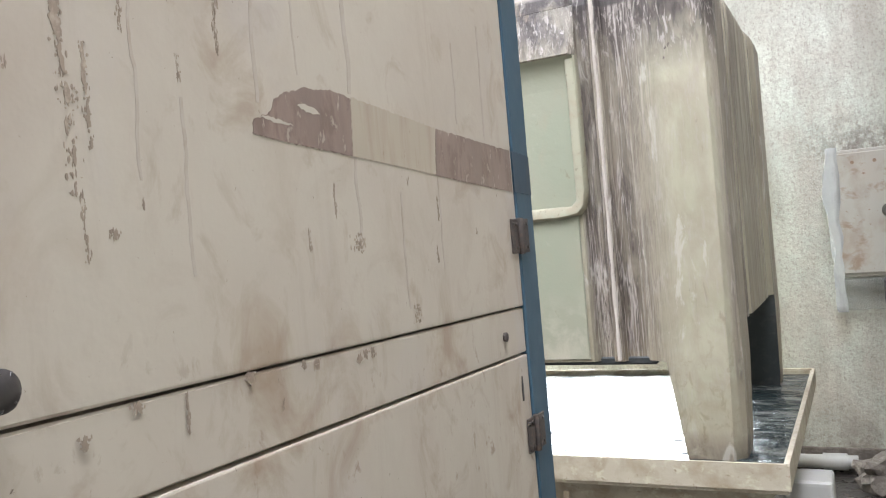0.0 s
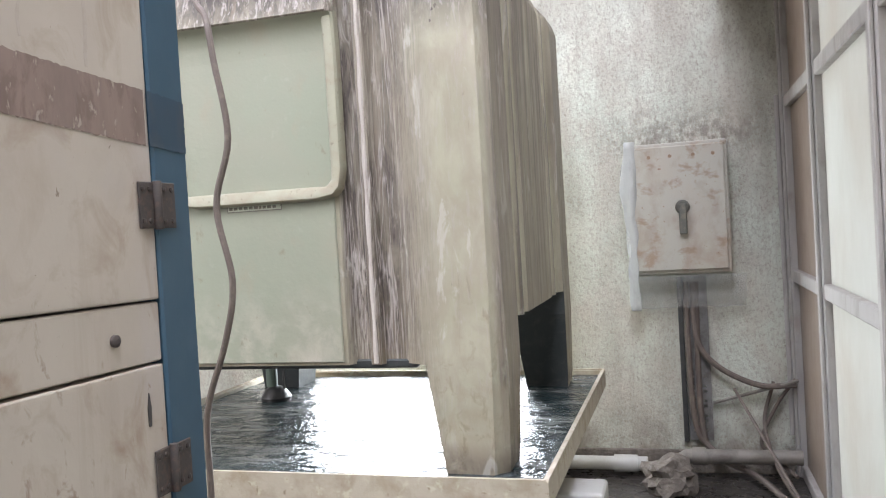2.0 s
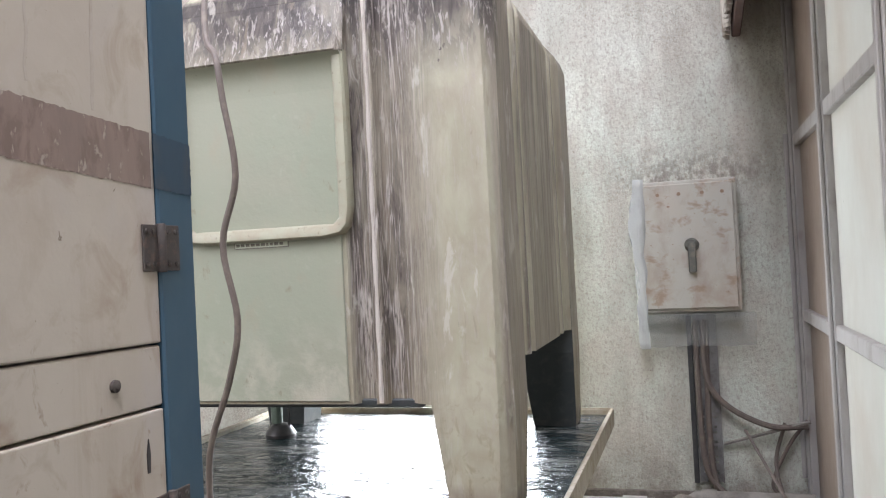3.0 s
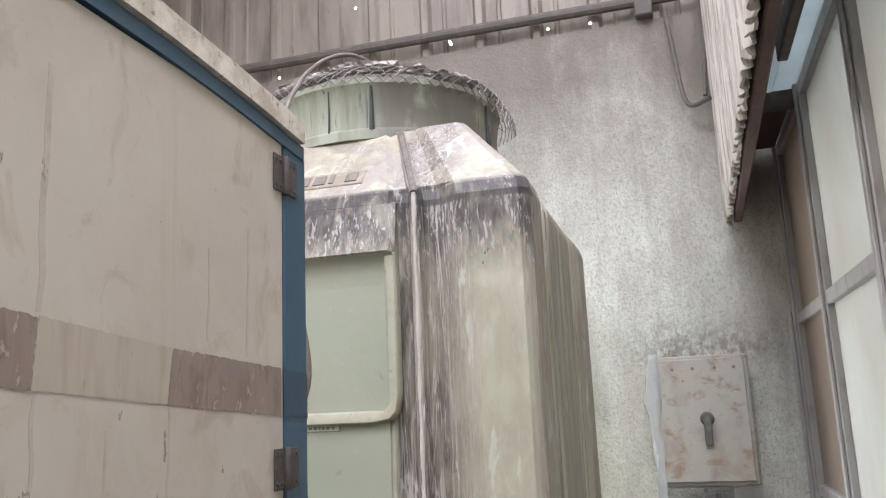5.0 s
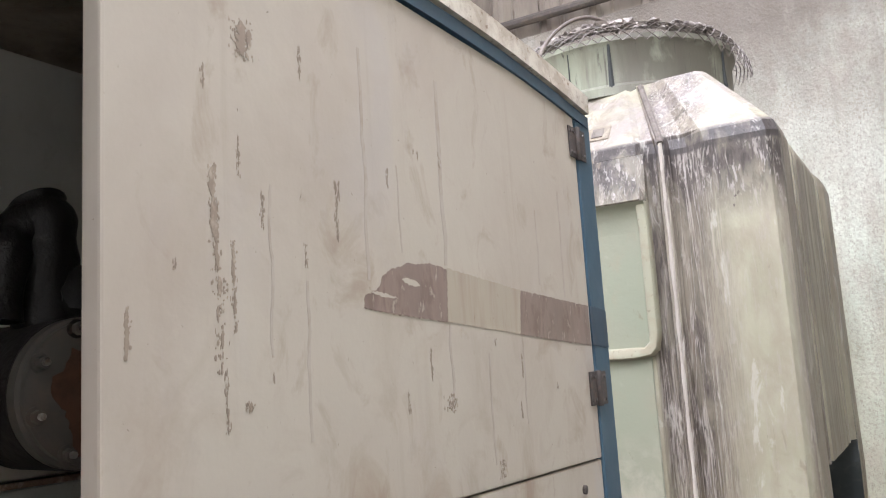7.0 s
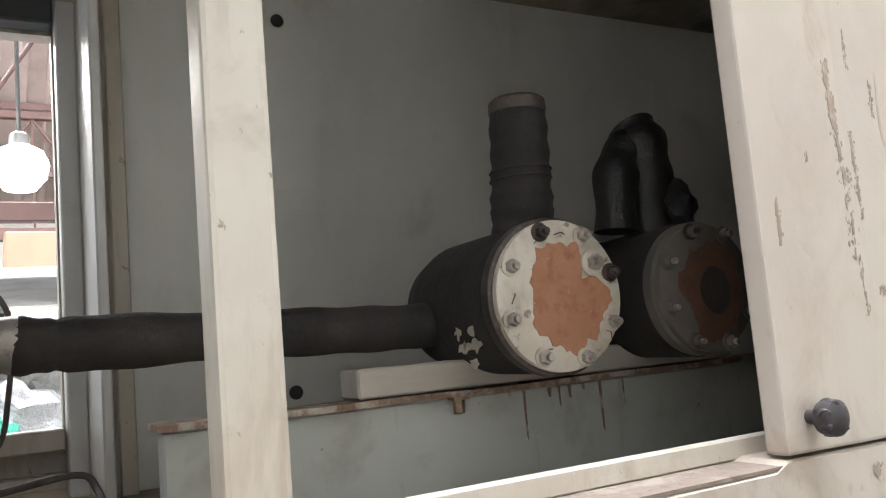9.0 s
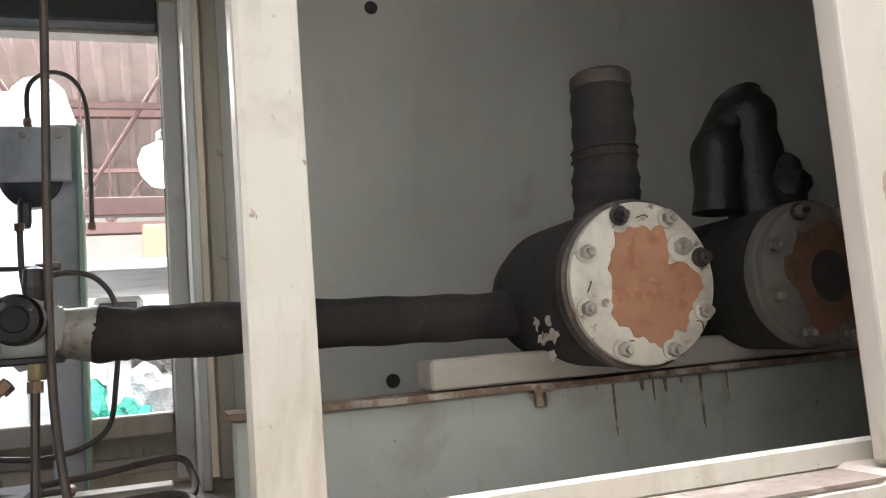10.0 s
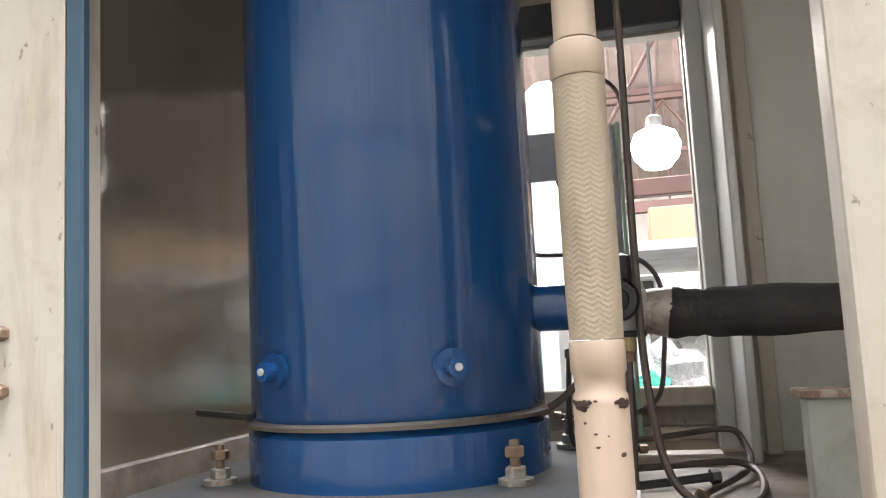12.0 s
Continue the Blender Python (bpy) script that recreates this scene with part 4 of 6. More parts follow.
for u in (-0.418, 0.418):
    bm = bmesh.new()
    tube([(TX + u, TY - 0.862, 0.89), (TX + u, TY - 0.862, 1.6), (TX + u, TY - 0.862, 2.36)], lambda f, u=u: 0.008 + 0.002 * math.sin(f * 40 + u), 8, True, bm, 14)
    part("front_rib", bm, M_RIB, tower, "lime-crusted moulded rib", True)
    part("roof_rib", tube([(TX + u, TY - 0.862, 2.36), (TX + u * 0.985, TY - 0.846, 2.389), (TX + u * 0.66, TY - 0.568, 2.72)], 0.015, 8, False), M_NETGRIME, tower, "blackened seam rib on the roof", True)
part("lower_panel", box(TX - 0.335, TX + 0.30, yf - 0.007, yf + 0.003, 0.895, 1.485, 0.004), M_TOWER_PANEL, tower, "pale green lower front panel")
tag = part("type_plate", box(-1.425, -1.205, yf - 0.010, yf - 0.006, 1.45, 1.478), M_INK, tower, "small printed type plate")
part("plate_face", box(-1.421, -1.209, yf - 0.012, yf - 0.010, 1.454, 1.474), M_LABEL, tag)
rnd = random.Random(5)
xx = -1.415
while xx < -1.225:
    w = rnd.uniform(0.008, 0.016)
    part("bar", box(xx, xx + w, yf - 0.0135, yf - 0.012, 1.459, 1.469), M_INK, tag)
    xx += w + 0.006
# nameplate on the sloping roof
em = Matrix.Translation((TX - 0.02, TY - 0.87 * 0.885, 2.478)) @ pose(0, 0, 0, 50, 0, 0)
bm = box(-0.20, 0.20, -0.05, 0.05, -0.012, 0.006, 0.004)
bm.transform(em)
emb = part("nameplate", bm, M_EMBLEM, tower, "faded brown moulded nameplate")
for k in range(5):
    bm = box(-0.17 + k * 0.072, -0.17 + k * 0.072 + (0.02 if k in (3,) else 0.052), -0.03, 0.03, 0.006, 0.010)
    bm.transform(em)
    part("mark", bm, M_NETGRIME, emb)

# resin torn away below the shoulder, with crusts of lime round it
part("torn_patch", lump((TX + 0.70, TY - 0.870, 2.075), 0.030, 0.006, 0.042, 1.1, 4.0, 3), M_NETGRIME, tower, "torn brown patch in the resin", True)
for k, (u, z) in enumerate(((0.665, 2.13), (0.735, 2.10), (0.72, 2.03), (0.69, 2.14), (0.64, 1.52), (0.63, 1.47), (0.66, 1.30))):
    part("lime_flake", lump((TX + u, TY - 0.871, z), 0.010 + 0.003 * (k % 3), 0.0035, 0.026, 1.2, k * 2.3, 2), M_RIM, tower, "flake of pale lime", True)

# wire netting tied over the fan neck
bm = bmesh.new()


def net(a, h):
    """Point on the netting: a in degrees round the neck, h from 0 inner edge to 1 outer hem."""
    w = 0.02 * noise.noise(Vector((math.cos(radians(a)) * 3, math.sin(radians(a)) * 3, h * 2)))
    prof = [(0.50, 3.05), (0.56, 3.055), (0.61, 3.045), (0.645, 3.02), (0.668, 2.985), (0.672, 2.945)]
    q = h * (len(prof) - 1)
    i = min(int(q), len(prof) - 2)
    f = q - i
    r = prof[i][0] * (1 - f) + prof[i + 1][0] * f + w
    z = prof[i][1] * (1 - f) + prof[i + 1][1] * f + 0.6 * w
    z -= 0.09 * h * h * math.exp(-(((a + 200) % 360 - 200 + 5) / 28) ** 2)
    return (TX + r * math.cos(radians(a)), TY + r * math.sin(radians(a)), z)


COLS, ROWS_N = 150, 9
for k in range(COLS):
    for j in range(ROWS_N):
        if (k + j) % 2 == 0:
            a0 = 360 * k / COLS
            for da in (-360 / COLS, 360 / COLS):
                p, q = net(a0, j / ROWS_N), net(a0 + da, (j + 1) / ROWS_N)
                tube([p, q], 0.0026, 3, False, bm)
tagged(part("netting", bm, M_WIRE, tower, "crumpled dirty wire netting"), kind="stuff")
bm = bmesh.new()
for a in range(0, 360, 6):
    if noise.noise(Vector((a * 0.11, 1.3, 0))) > -0.25:
        part("crust", lump(net(a, 0.25 + 0.1 * noise.noise(Vector((a, 0, 2)))), 0.036, 0.036, 0.018, 1.0, a * 0.37, 2), M_SCALE, tower, "lime and dirt crusted on the netting")
part("hoop", tube([net(a, 0.08) for a in range(0, 361, 12)], 0.010, 6), M_SCALE, tower, "crusted wire hoop")

# ---- basin and water ----
BX0, BX1, BY0, BY1 = -2.30, -0.275, 3.09, 5.10
basin = thing("water_basin", (BX0 + BX1) / 2, (BY0 + BY1) / 2, FLOOR, "wide resin water basin with a chipped cream rim under the tower", "basin")
bm = plate(2, 0.44, 0.535, BX0, BX1, BY0, BY1, [(BX0 + 0.022, BX1 - 0.022, BY0 + 0.022, BY1 - 0.022)])
bmesh.ops.bevel(bm, geom=[e for e in bm.edges if all(v.co.z > 0.5 for v in e.verts)], offset=0.008, segments=2, affect="EDGES")
part("rim", bm, M_TRAY, basin, "chipped cream resin rim")
part("rim_lip", plate(2, 0.425, 0.44, BX0 + 0.01, BX1 - 0.01, BY0 + 0.01, BY1 - 0.01, [(BX0 + 0.06, BX1 - 0.06, BY0 + 0.06, BY1 - 0.06)]), M_TRAY, basin)
bm = bmesh.new()
lo = [(BX0 + 0.4, BY0 + 0.4), (BX1 - 0.4, BY0 + 0.4), (BX1 - 0.4, BY1 - 0.4), (BX0 + 0.4, BY1 - 0.4)]
hi = [(BX0 + 0.05, BY0 + 0.05), (BX1 - 0.05, BY0 + 0.05), (BX1 - 0.05, BY1 - 0.05), (BX0 + 0.05, BY1 - 0.05)]
a = [bm.verts.new((*p, FLOOR)) for p in lo]
b = [bm.verts.new((*p, 0.425)) for p in hi]
bm.faces.new(a)
bm.faces.new(b)
for k in range(4):
    bm.faces.new([a[k], a[(k + 1) % 4], b[(k + 1) % 4], b[k]])
part("bowl", bm, M_TRAY, basin)
for k in range(6):
    u = BX0 + 0.25 + k * 0.3
    part("bowl_rib", box(u, u + 0.03, BY0 + 0.08, BY0 + 0.12, 0.33, 0.424, 0.005), M_TRAY, basin)
bm = bmesh.new()
bmesh.ops.create_grid(bm, x_segments=90, y_segments=90, size=0.5)
for v in bm.verts:
    v.co.x, v.co.y = TX + 0.012 + v.co.x * 1.975, (BY0 + BY1) / 2 + v.co.y * 1.965
    v.co.z = 0.505 + 0.006 * noise.noise(Vector((v.co.x * 5, v.co.y * 11, 0))) + 0.002 * noise.noise(Vector((v.co.x * 15, v.co.y * 26, 4)))
water = single("water", bm, M_WATER, "dark rippled water with painted pale reflections standing in the basin", "water", kind="structure", smooth=True, origin=(TX, (BY0 + BY1) / 2, 0.505))
f = thing("float_foot", -1.93, 4.43, 0.50, "black conical fitting standing in the basin water", "fitting")
part("cone", lathe([(0.075, 0.495), (0.08, 0.52), (0.05, 0.565), (0.025, 0.575)], (-1.93, 4.43, 0), "z", 20), M_BLACK, f, smooth=True)
part("stem", lathe([(0.03, 0.575), (0.03, 1.38)], (-1.95, 4.43, 0), "z", 12), M_BASIN, f, smooth=True)
part("rod", tube([(-1.88, 4.43, 0.56), (-1.87, 4.43, 1.38)], 0.008, 6, False), M_BLACK, f)

# drum and pipes on the floor by the wall
single("plastic_can", box(-0.36, -0.165, 3.66, 3.86, FLOOR, 0.31, 0.022, seg=3), M_WHITEPIPE, "white square plastic can on the wet floor", "can", origin=(-0.265, 3.76, FLOOR))
wp = thing("drain_pipe", -0.3, 5.6, FLOOR, "soiled white plastic drain pipe along the wall foot", "pipe")
part("tube", tube([(-2.2, 5.62, -0.14), (-0.10, 5.62, -0.14)], 0.042, 16, False), M_WHITEPIPE, wp, smooth=True)
part("socket", tube([(-0.30, 5.62, -0.14), (-0.16, 5.62, -0.14)], 0.052, 16, False), M_WHITEPIPE, wp, smooth=True)
part("clamp", box(-0.9, -0.86, 5.57, 5.72, FLOOR, -0.10, 0.004), M_HINGE, wp)
gp = thing("floor_pipe", 0.45, 5.5, FLOOR, "dirty grey pipe with an elbow at the wall foot", "pipe")
part("tube", tube([(0.76, 5.52, -0.06), (0.2, 5.52, -0.06), (0.12, 5.52, -0.07), (0.09, 5.50, -0.12), (0.09, 5.46, -0.19)], 0.042, 14), M_GREYPIPE, gp, smooth=True)
part("socket", tube([(0.16, 5.52, -0.06), (0.24, 5.52, -0.06)], 0.052, 14, False), M_GREYPIPE, gp, smooth=True)
single("caked_rag", lump((0.02, 5.33, FLOOR + 0.09), 0.16, 0.13, 0.11, 0.55, 3.0), M_RAG, "sludge-caked rag heap on the drain joint", "rag", origin=(0.02, 5.33, FLOOR))
for k, (px, py, s) in enumerate(((0.50, 4.9, 0.10), (0.32, 5.1, 0.06), (-0.05, 4.75, 0.05), (0.6, 4.5, 0.07), (0.2, 4.6, 0.04))):
    single("debris", lump((px, py, FLOOR + 0.008), s, s * 0.7, 0.014, 0.9, k * 2.1, 2), M_RAG, "flattened scrap lying on the wet floor", "debris", "floor scraps", origin=(px, py, FLOOR))

# ---- isolator box on the wall ----
YW = Y_BACK
iso = thing("isolator_box", 0.17, YW, 1.0, "rust-spotted grey-cream isolator box wrapped in plastic film", "switch box")
part("case", box(-0.12, 0.44, YW - 0.20, YW - 0.001, 1.01, 1.78, 0.012, seg=2), M_ISO, iso)
part("door", box(-0.10, 0.42, YW - 0.218, YW - 0.202, 1.03, 1.76, 0.006), M_ISO, iso)
hn = part("handle", box(0.155, 0.20, YW - 0.255, YW - 0.235, 1.24, 1.42, 0.006), M_HANDLE, iso, "dull dark rotary handle")
part("boss", lathe([(0.0, -0.03), (0.03, -0.03), (0.04, -0.012), (0.042, 0.0)], (0.178, YW - 0.219, 1.40), "y", 16), M_HANDLE, iso, "dull dark rotary switch boss")
for px in (0.0, 0.12, 0.25, 0.36):
    part("screw", lathe([(0.011, -0.003), (0.011, 0.003)], (px, YW - 0.221, 1.70), "y", 8), M_STUD, iso)
bm = bmesh.new()
sheetn = 24
vr = []
for i in range(sheetn + 1):
    z = 0.80 + (1.80 - 0.80) * i / sheetn
    row = []
    for j, (px, py) in enumerate([(-0.135, YW - 0.02), (-0.15, YW - 0.12), (-0.14, YW - 0.225), (-0.11, YW - 0.232), (-0.085, YW - 0.226)]):
        w = 0.025 * noise.noise(Vector((j * 0.9, z * 7, 2)))
        bulge = -0.03 * math.exp(-((z - 1.5) / 0.15) ** 2) if j in (1, 2) else 0
        row.append(bm.verts.new((px + w + bulge, py + w * 0.5, z)))
    vr.append(row)
for a, b in zip(vr, vr[1:]):
    for k in range(4):
        bm.faces.new([a[k], a[k + 1], b[k + 1], b[k]])
film = part("film", bm, M_FILM, iso, "crumpled plastic film", True)
film.modifiers.new("skin", "SOLIDIFY").thickness = 0.002
bm = bmesh.new()
vr = []
for i in range(9):
    z = 0.80 + 0.2 * i / 8
    vr.append([bm.verts.new((-0.13 + 0.64 * j / 16, YW - 0.20 + 0.03 * noise.noise(Vector((j * 0.5, i * 0.4, 8))) + 0.10 * (1 - i / 8), z + 0.02 * noise.noise(Vector((j * 0.8, 0, 1))) * (1 - i / 8))) for j in range(17)])
for a, b in zip(vr, vr[1:]):
    for k in range(16):
        bm.faces.new([a[k], a[k + 1], b[k + 1], b[k]])
film = part("film_skirt", bm, M_FILM_THIN, iso, "crumpled plastic film hanging below", True)
film.modifiers.new("skin", "SOLIDIFY").thickness = 0.002

tray = thing("cable_tray", 0.2, YW, -0.02, "dusty perforated cable tray running down the wall", "cable tray")
part("channel", box(0.12, 0.15, YW - 0.06, YW - 0.002, -0.02, 0.98, 0.003), M_BLACK, tray)
part("perforated_face", plate(1, YW - 0.02, YW - 0.012, 0.155, 0.29, -0.02, 0.98,
     [(0.175 + 0.035 * (k % 3), 0.195 + 0.035 * (k % 3), 0.03 + 0.045 * (k // 3) + 0.015 * (k % 2), 0.045 + 0.045 * (k // 3) + 0.015 * (k % 2)) for k in range(24)]), M_CONDUIT, tray)
part("flange", box(0.285, 0.292, YW - 0.05, YW - 0.021, -0.02, 0.98), M_CONDUIT, tray)
for k, pts in enumerate([
        [(0.17, YW - 0.05, 0.95), (0.17, YW - 0.06, 0.5), (0.19, YW - 0.06, 0.1), (0.27, YW - 0.08, -0.05), (0.45, YW - 0.2, -0.14)],
        [(0.21, YW - 0.06, 0.95), (0.22, YW - 0.07, 0.62), (0.32, YW - 0.08, 0.45), (0.55, YW - 0.09, 0.33), (0.76, YW - 0.1, 0.33)],
        [(0.23, YW - 0.04, 0.95), (0.22, YW - 0.05, 0.3), (0.24, YW - 0.06, 0.0), (0.30, YW - 0.1, -0.10), (0.52, YW - 0.3, -0.16), (0.75, 4.7, FLOOR + 0.02)],
        [(0.76, YW - 0.08, 0.36), (0.66, YW - 0.06, 0.22), (0.56, YW - 0.05, 0.0), (0.6, YW - 0.08, -0.08), (0.72, YW - 0.3, -0.15)],
        [(0.64, YW - 0.05, 0.34), (0.58, YW - 0.05, 0.1), (0.62, YW - 0.3, -0.1), (0.70, 5.0, -0.19)]]):
    single("wall_cable", tube(pts, 0.018 if k < 3 else 0.011, 8), M_CABLE, "dusty brown power cable sagging along the wall", "cable", "wall cables", smooth=True)
rodm = thing("conduit_rod", 0.5, YW - 0.05, FLOOR, "thin pale conduit rod leaning against the wall corner", "rod")
part("rod", tube([(0.30, YW - 0.03, 0.21), (0.77, YW - 0.12, 0.36)], 0.011, 6, False), M_GREYPIPE, rodm)
single("conduit_rod", tube([(0.42, YW - 0.06, 0.30), (0.73, 4.75, FLOOR + 0.01)], 0.009, 6, False), M_CABLE, "thin brown conduit rod leaning down to the floor", "rod")
single("wall_conduit", tube([(0.735, YW - 0.02, 2.02), (0.735, YW - 0.02, 0.02)], 0.014, 8, False), M_FRAME_GREY, "grey conduit in the corner of the wall", "conduit")

# ---- cable hanging beside the tower ----
single("hanging_cable", tube([(TX + 0.12, TY - 0.3, 3.09), (-1.173, 3.66, 3.11), (-1.235, 3.5, 3.115), (-1.31, 3.4, 3.07), (-1.372, 3.3, 2.967), (-1.385, 3.2, 2.84), (-1.38, 3.13, 2.74), (-1.303, 3.0, 2.568), (-1.256, 2.85, 2.331), (-1.213, 2.75, 2.184), (-1.166, 2.68, 2.053), (-1.09, 2.60, 1.98), (-1.061, 2.58, 1.853), (-1.031, 2.58, 1.634), (-1.081, 2.58, 1.445), (-1.045, 2.58, 1.233), (-1.08, 2.58, 1.062), (-1.153, 2.58, 0.857), (-1.152, 2.57, 0.60), (-1.14, 2.5, 0.2), (-1.15, 2.3, FLOOR + 0.02), (-1.2, 1.95, FLOOR + 0.02)], 0.0095, 8), M_CABLE,
       "brown cable looped over the tower neck and hanging loose", "cable", smooth=True)

# ---- chiller cabinet ----
XF, XS, XB = -0.688, -0.755, -1.55          # door face, frame face, back panel
CY0, CY1, CZ = -1.06, 1.845, 2.11
cab = thing("chiller_cabinet", -1.12, 0.4, FLOOR, "long cream steel chiller cabinet with a blue corner frame", "chiller cabinet")
part("corner_post", box(-0.80, XF + 0.003, 1.745, CY1, FLOOR, CZ - 0.042, 0.004), M_BLUE_STEEL, cab, "blue painted corner post")
part("corner_post", box(-1.62, -1.56, 1.735, CY1, FLOOR, CZ - 0.03, 0.004), M_BLUE_STEEL, cab, "blue painted corner post")


def roof_bar(x0, x1, y0, y1, z0, z1):
    """A bar along the cabinet's top edge, which sags towards its free corner."""
    own = bmesh.new()
    prev = None
    for k in range(41):
        y = y0 + (y1 - y0) * k / 40
        sag = 0.034 * max(0.0, (y - 1.2) / 0.62) ** 1.6 + 0.0025 * noise.noise(Vector((y * 6, z0 * 9, 0)))
        top = sag + 0.0035 * noise.noise(Vector((y * 38, 2, 0)))
        cur = [own.verts.new(c) for c in ((x0, y, z0 - sag), (x1, y, z0 - sag), (x1, y, z1 - top - 0.005), (x1 - 0.005, y, z1 - top), (x0, y, z1 - top))]
        if prev:
            for q in range(5):
                own.faces.new([prev[q], prev[(q + 1) % 5], cur[(q + 1) % 5], cur[q]])
        else:
            own.faces.new(cur)
        prev = cur
    own.faces.new(prev)
    return own


part("top_rail", roof_bar(-0.80, XF + 0.006, CY0, CY1 - 0.012, CZ - 0.014, CZ + 0.020), M_BLUE_STEEL, cab, "blue painted top rail")
part("roof_edge", roof_bar(-0.715, XF + 0.014, CY0 - 0.02, CY1 - 0.022, CZ + 0.0205, CZ + 0.072), M_TRIM, cab, "chipped cream roof edge")
part("roof_edge", box(-1.72, -0.7155, CY1 - 0.05, CY1 - 0.024, CZ - 0.015, CZ + 0.038), M_TRIM, cab, "chipped cream roof edge")
part("roof_sheet", box(-1.72, -0.716, CY0 - 0.02, CY1 - 0.051, CZ + 0.0705, CZ + 0.076), M_PAN, cab, "grimy roof sheet")
part("end_panel", box(-1.555, -0.801, CY1 - 0.03, CY1 - 0.004, FLOOR, CZ - 0.016), M_DOOR, cab)
part("end_panel", box(-1.648, XS - 0.071, CY0, CY0 + 0.045, 1.2, CZ + 0.070), M_GLOSSCREAM, cab, "glossy cream inner end panel with shade in its colour")
part("left_post", box(XS - 0.07, XS, CY0, -0.957, FLOOR, CZ - 0.03, 0.004), M_CREAM, cab)
part("left_post_edge", box(XS - 0.018, XS - 0.003, -0.9565, -0.934, 1.26, CZ - 0.03, 0.003), M_BLUE_STEEL, cab, "blue painted edge strip")
for z in (1.408, 1.470):
    part("bolt", hexagon((XS, -1.028, z), "x", 0.0085, 0.012), M_STUD, cab)
part("inner_skirting", box(-1.54, XS - 0.075, -1.014, -1.0, 1.245, 1.305, 0.003), M_PAN, cab)
mp = bmesh.new()
box(XS - 0.052, XS, -0.180, -0.122, 1.2605, CZ - 0.03, 0.006, mp, 2)
part("mullion", mp, M_CREAM, cab, "cream painted mullion")
part("sill_ledge", box(-0.7545, XF - 0.003, -0.95, 0.404, 1.2595, 1.2635), M_OLDRUST, cab, "rusty flaking sill ledge")
part("sill_lip", box(XS - 0.012, XS, -0.127, 1.734, 1.263, 1.289, 0.003), M_CREAM, cab, "chipped cream sill lip")
part("sill_lip", box(XS - 0.022, XS, -0.933, -0.179, 1.263, 1.272, 0.003), M_PAN, cab)
part("drip_pan", plate(2, 1.205, 1.222, -1.56, -0.80, CY0 + 0.046, 1.80), M_PAN, cab, "grimy steel drip pan")
OPEN = (-0.98, -0.235, 1.325, 2.035)
part("back_panel", plate(0, XB - 0.02, XB, -0.137, 1.81, 1.223, CZ + 0.07), M_INNER, cab, "grey painted inner back panel")
part("back_frame", plate(0, -1.69, -1.65, CY0, -0.137, 1.20, CZ + 0.070, [OPEN]), M_CREAM, cab, "grey cream frame of the rear opening")
part("rear_post", box(-1.649, -1.59, -0.232, -0.20, 1.223, CZ - 0.03, 0.003), M_INNER, cab)
part("rear_post", box(-1.60, -1.40, -0.199, -0.183, 1.223, CZ - 0.03, 0.003), M_INNER, cab)
part("rear_post", box(-1.57, -1.50, -0.165, -0.137, 1.223, CZ - 0.03, 0.003), M_CREAM, cab)
part("rear_sill", box(-1.66, -1.60, -0.98, -0.235, 1.30, 1.336, 0.003), M_CREAM, cab)
part("rear_slat", box(-1.655, -1.615, -0.98, -0.235, 1.236, 1.262, 0.003), M_CREAM, cab)
part("floor_slat", box(-1.46, -1.40, -0.55, -0.24, 1.2225, 1.240, 0.003), M_CREAM, cab)
part("rear_header", box(-1.649, -1.60, -0.98, -0.235, 2.04, CZ + 0.003, 0.004), M_PLATE, cab, "dark header over the rear opening")
part("hole", lathe([(0.0, 0), (0.013, 0), (0.013, 0.003), (0, 0.003)], (XB + 0.0005, 0.158, 2.071), "x", 16), M_KNOB, cab, "round knockout hole")
part("hole", lathe([(0.0, 0), (0.013, 0), (0.013, 0.003), (0, 0.003)], (XB + 0.0005, 0.149, 1.356), "x", 16), M_KNOB, cab, "round knockout hole")
part("scuff", outline([(0.108, 1.702), (0.16, 1.700), (0.215, 1.698), (0.20, 1.716), (0.155, 1.736), (0.135, 1.738), (0.128, 1.715)], 0, XB + 0.0005, XB + 0.001), M_PALESCUFF, cab, "shallow brownish scuff")

# doors of the cabinet


def dipped(own, lo, hi):
    """Lets the seam edges between heights lo and hi rise beside the opening and dip towards the post."""
    for y in (0.385, 0.404):
        bmesh.ops.bisect_plane(own, geom=own.verts[:] + own.edges[:] + own.faces[:], plane_co=(0, y, 0), plane_no=(0, 1, 0))
    for v in own.verts:
        if lo < v.co.z < hi and v.co.y > 0.386:
            v.co.z += 0.009 - 0.0148 * (v.co.y - 0.40)
    return own


part("front_rail", dipped(box(-0.80, XF - 0.002, CY0, 1.742, 1.159, 1.259, 0.003), 1.0, 1.4), M_DOOR, cab)
door = part("upper_door", dipped(box(XF - 0.031, XF, 0.406, 1.742, 1.263, 2.092, 0.004, seg=2), 1.0, 1.4), M_DOOR, cab, "large cream door with tape and drip marks")
kn = part("knob", lathe([(0.008, 0.0), (0.009, 0.014), (0.018, 0.018), (0.0205, 0.026), (0.0195, 0.036), (0.012, 0.041), (0, 0.042)], (XF, 0.445, 1.310), "x", 24), M_KNOB, door, "round black knob", True)
for k in range(7):
    a = 2 * math.pi * k / 7
    part("grip_lobe", lump((XF + 0.029, 0.445 + 0.0155 * math.cos(a), 1.310 + 0.0155 * math.sin(a)), 0.0100, 0.0060, 0.0060, 0.35, k * 1.9, 2), M_KNOB, kn, smooth=True)
low = part("lower_door", dipped(box(XS + 0.004, XF - 0.001, 0.151, 1.742, FLOOR + 0.06, 1.154, 0.004, seg=2), 1.0, 1.4), M_DOOR, cab)
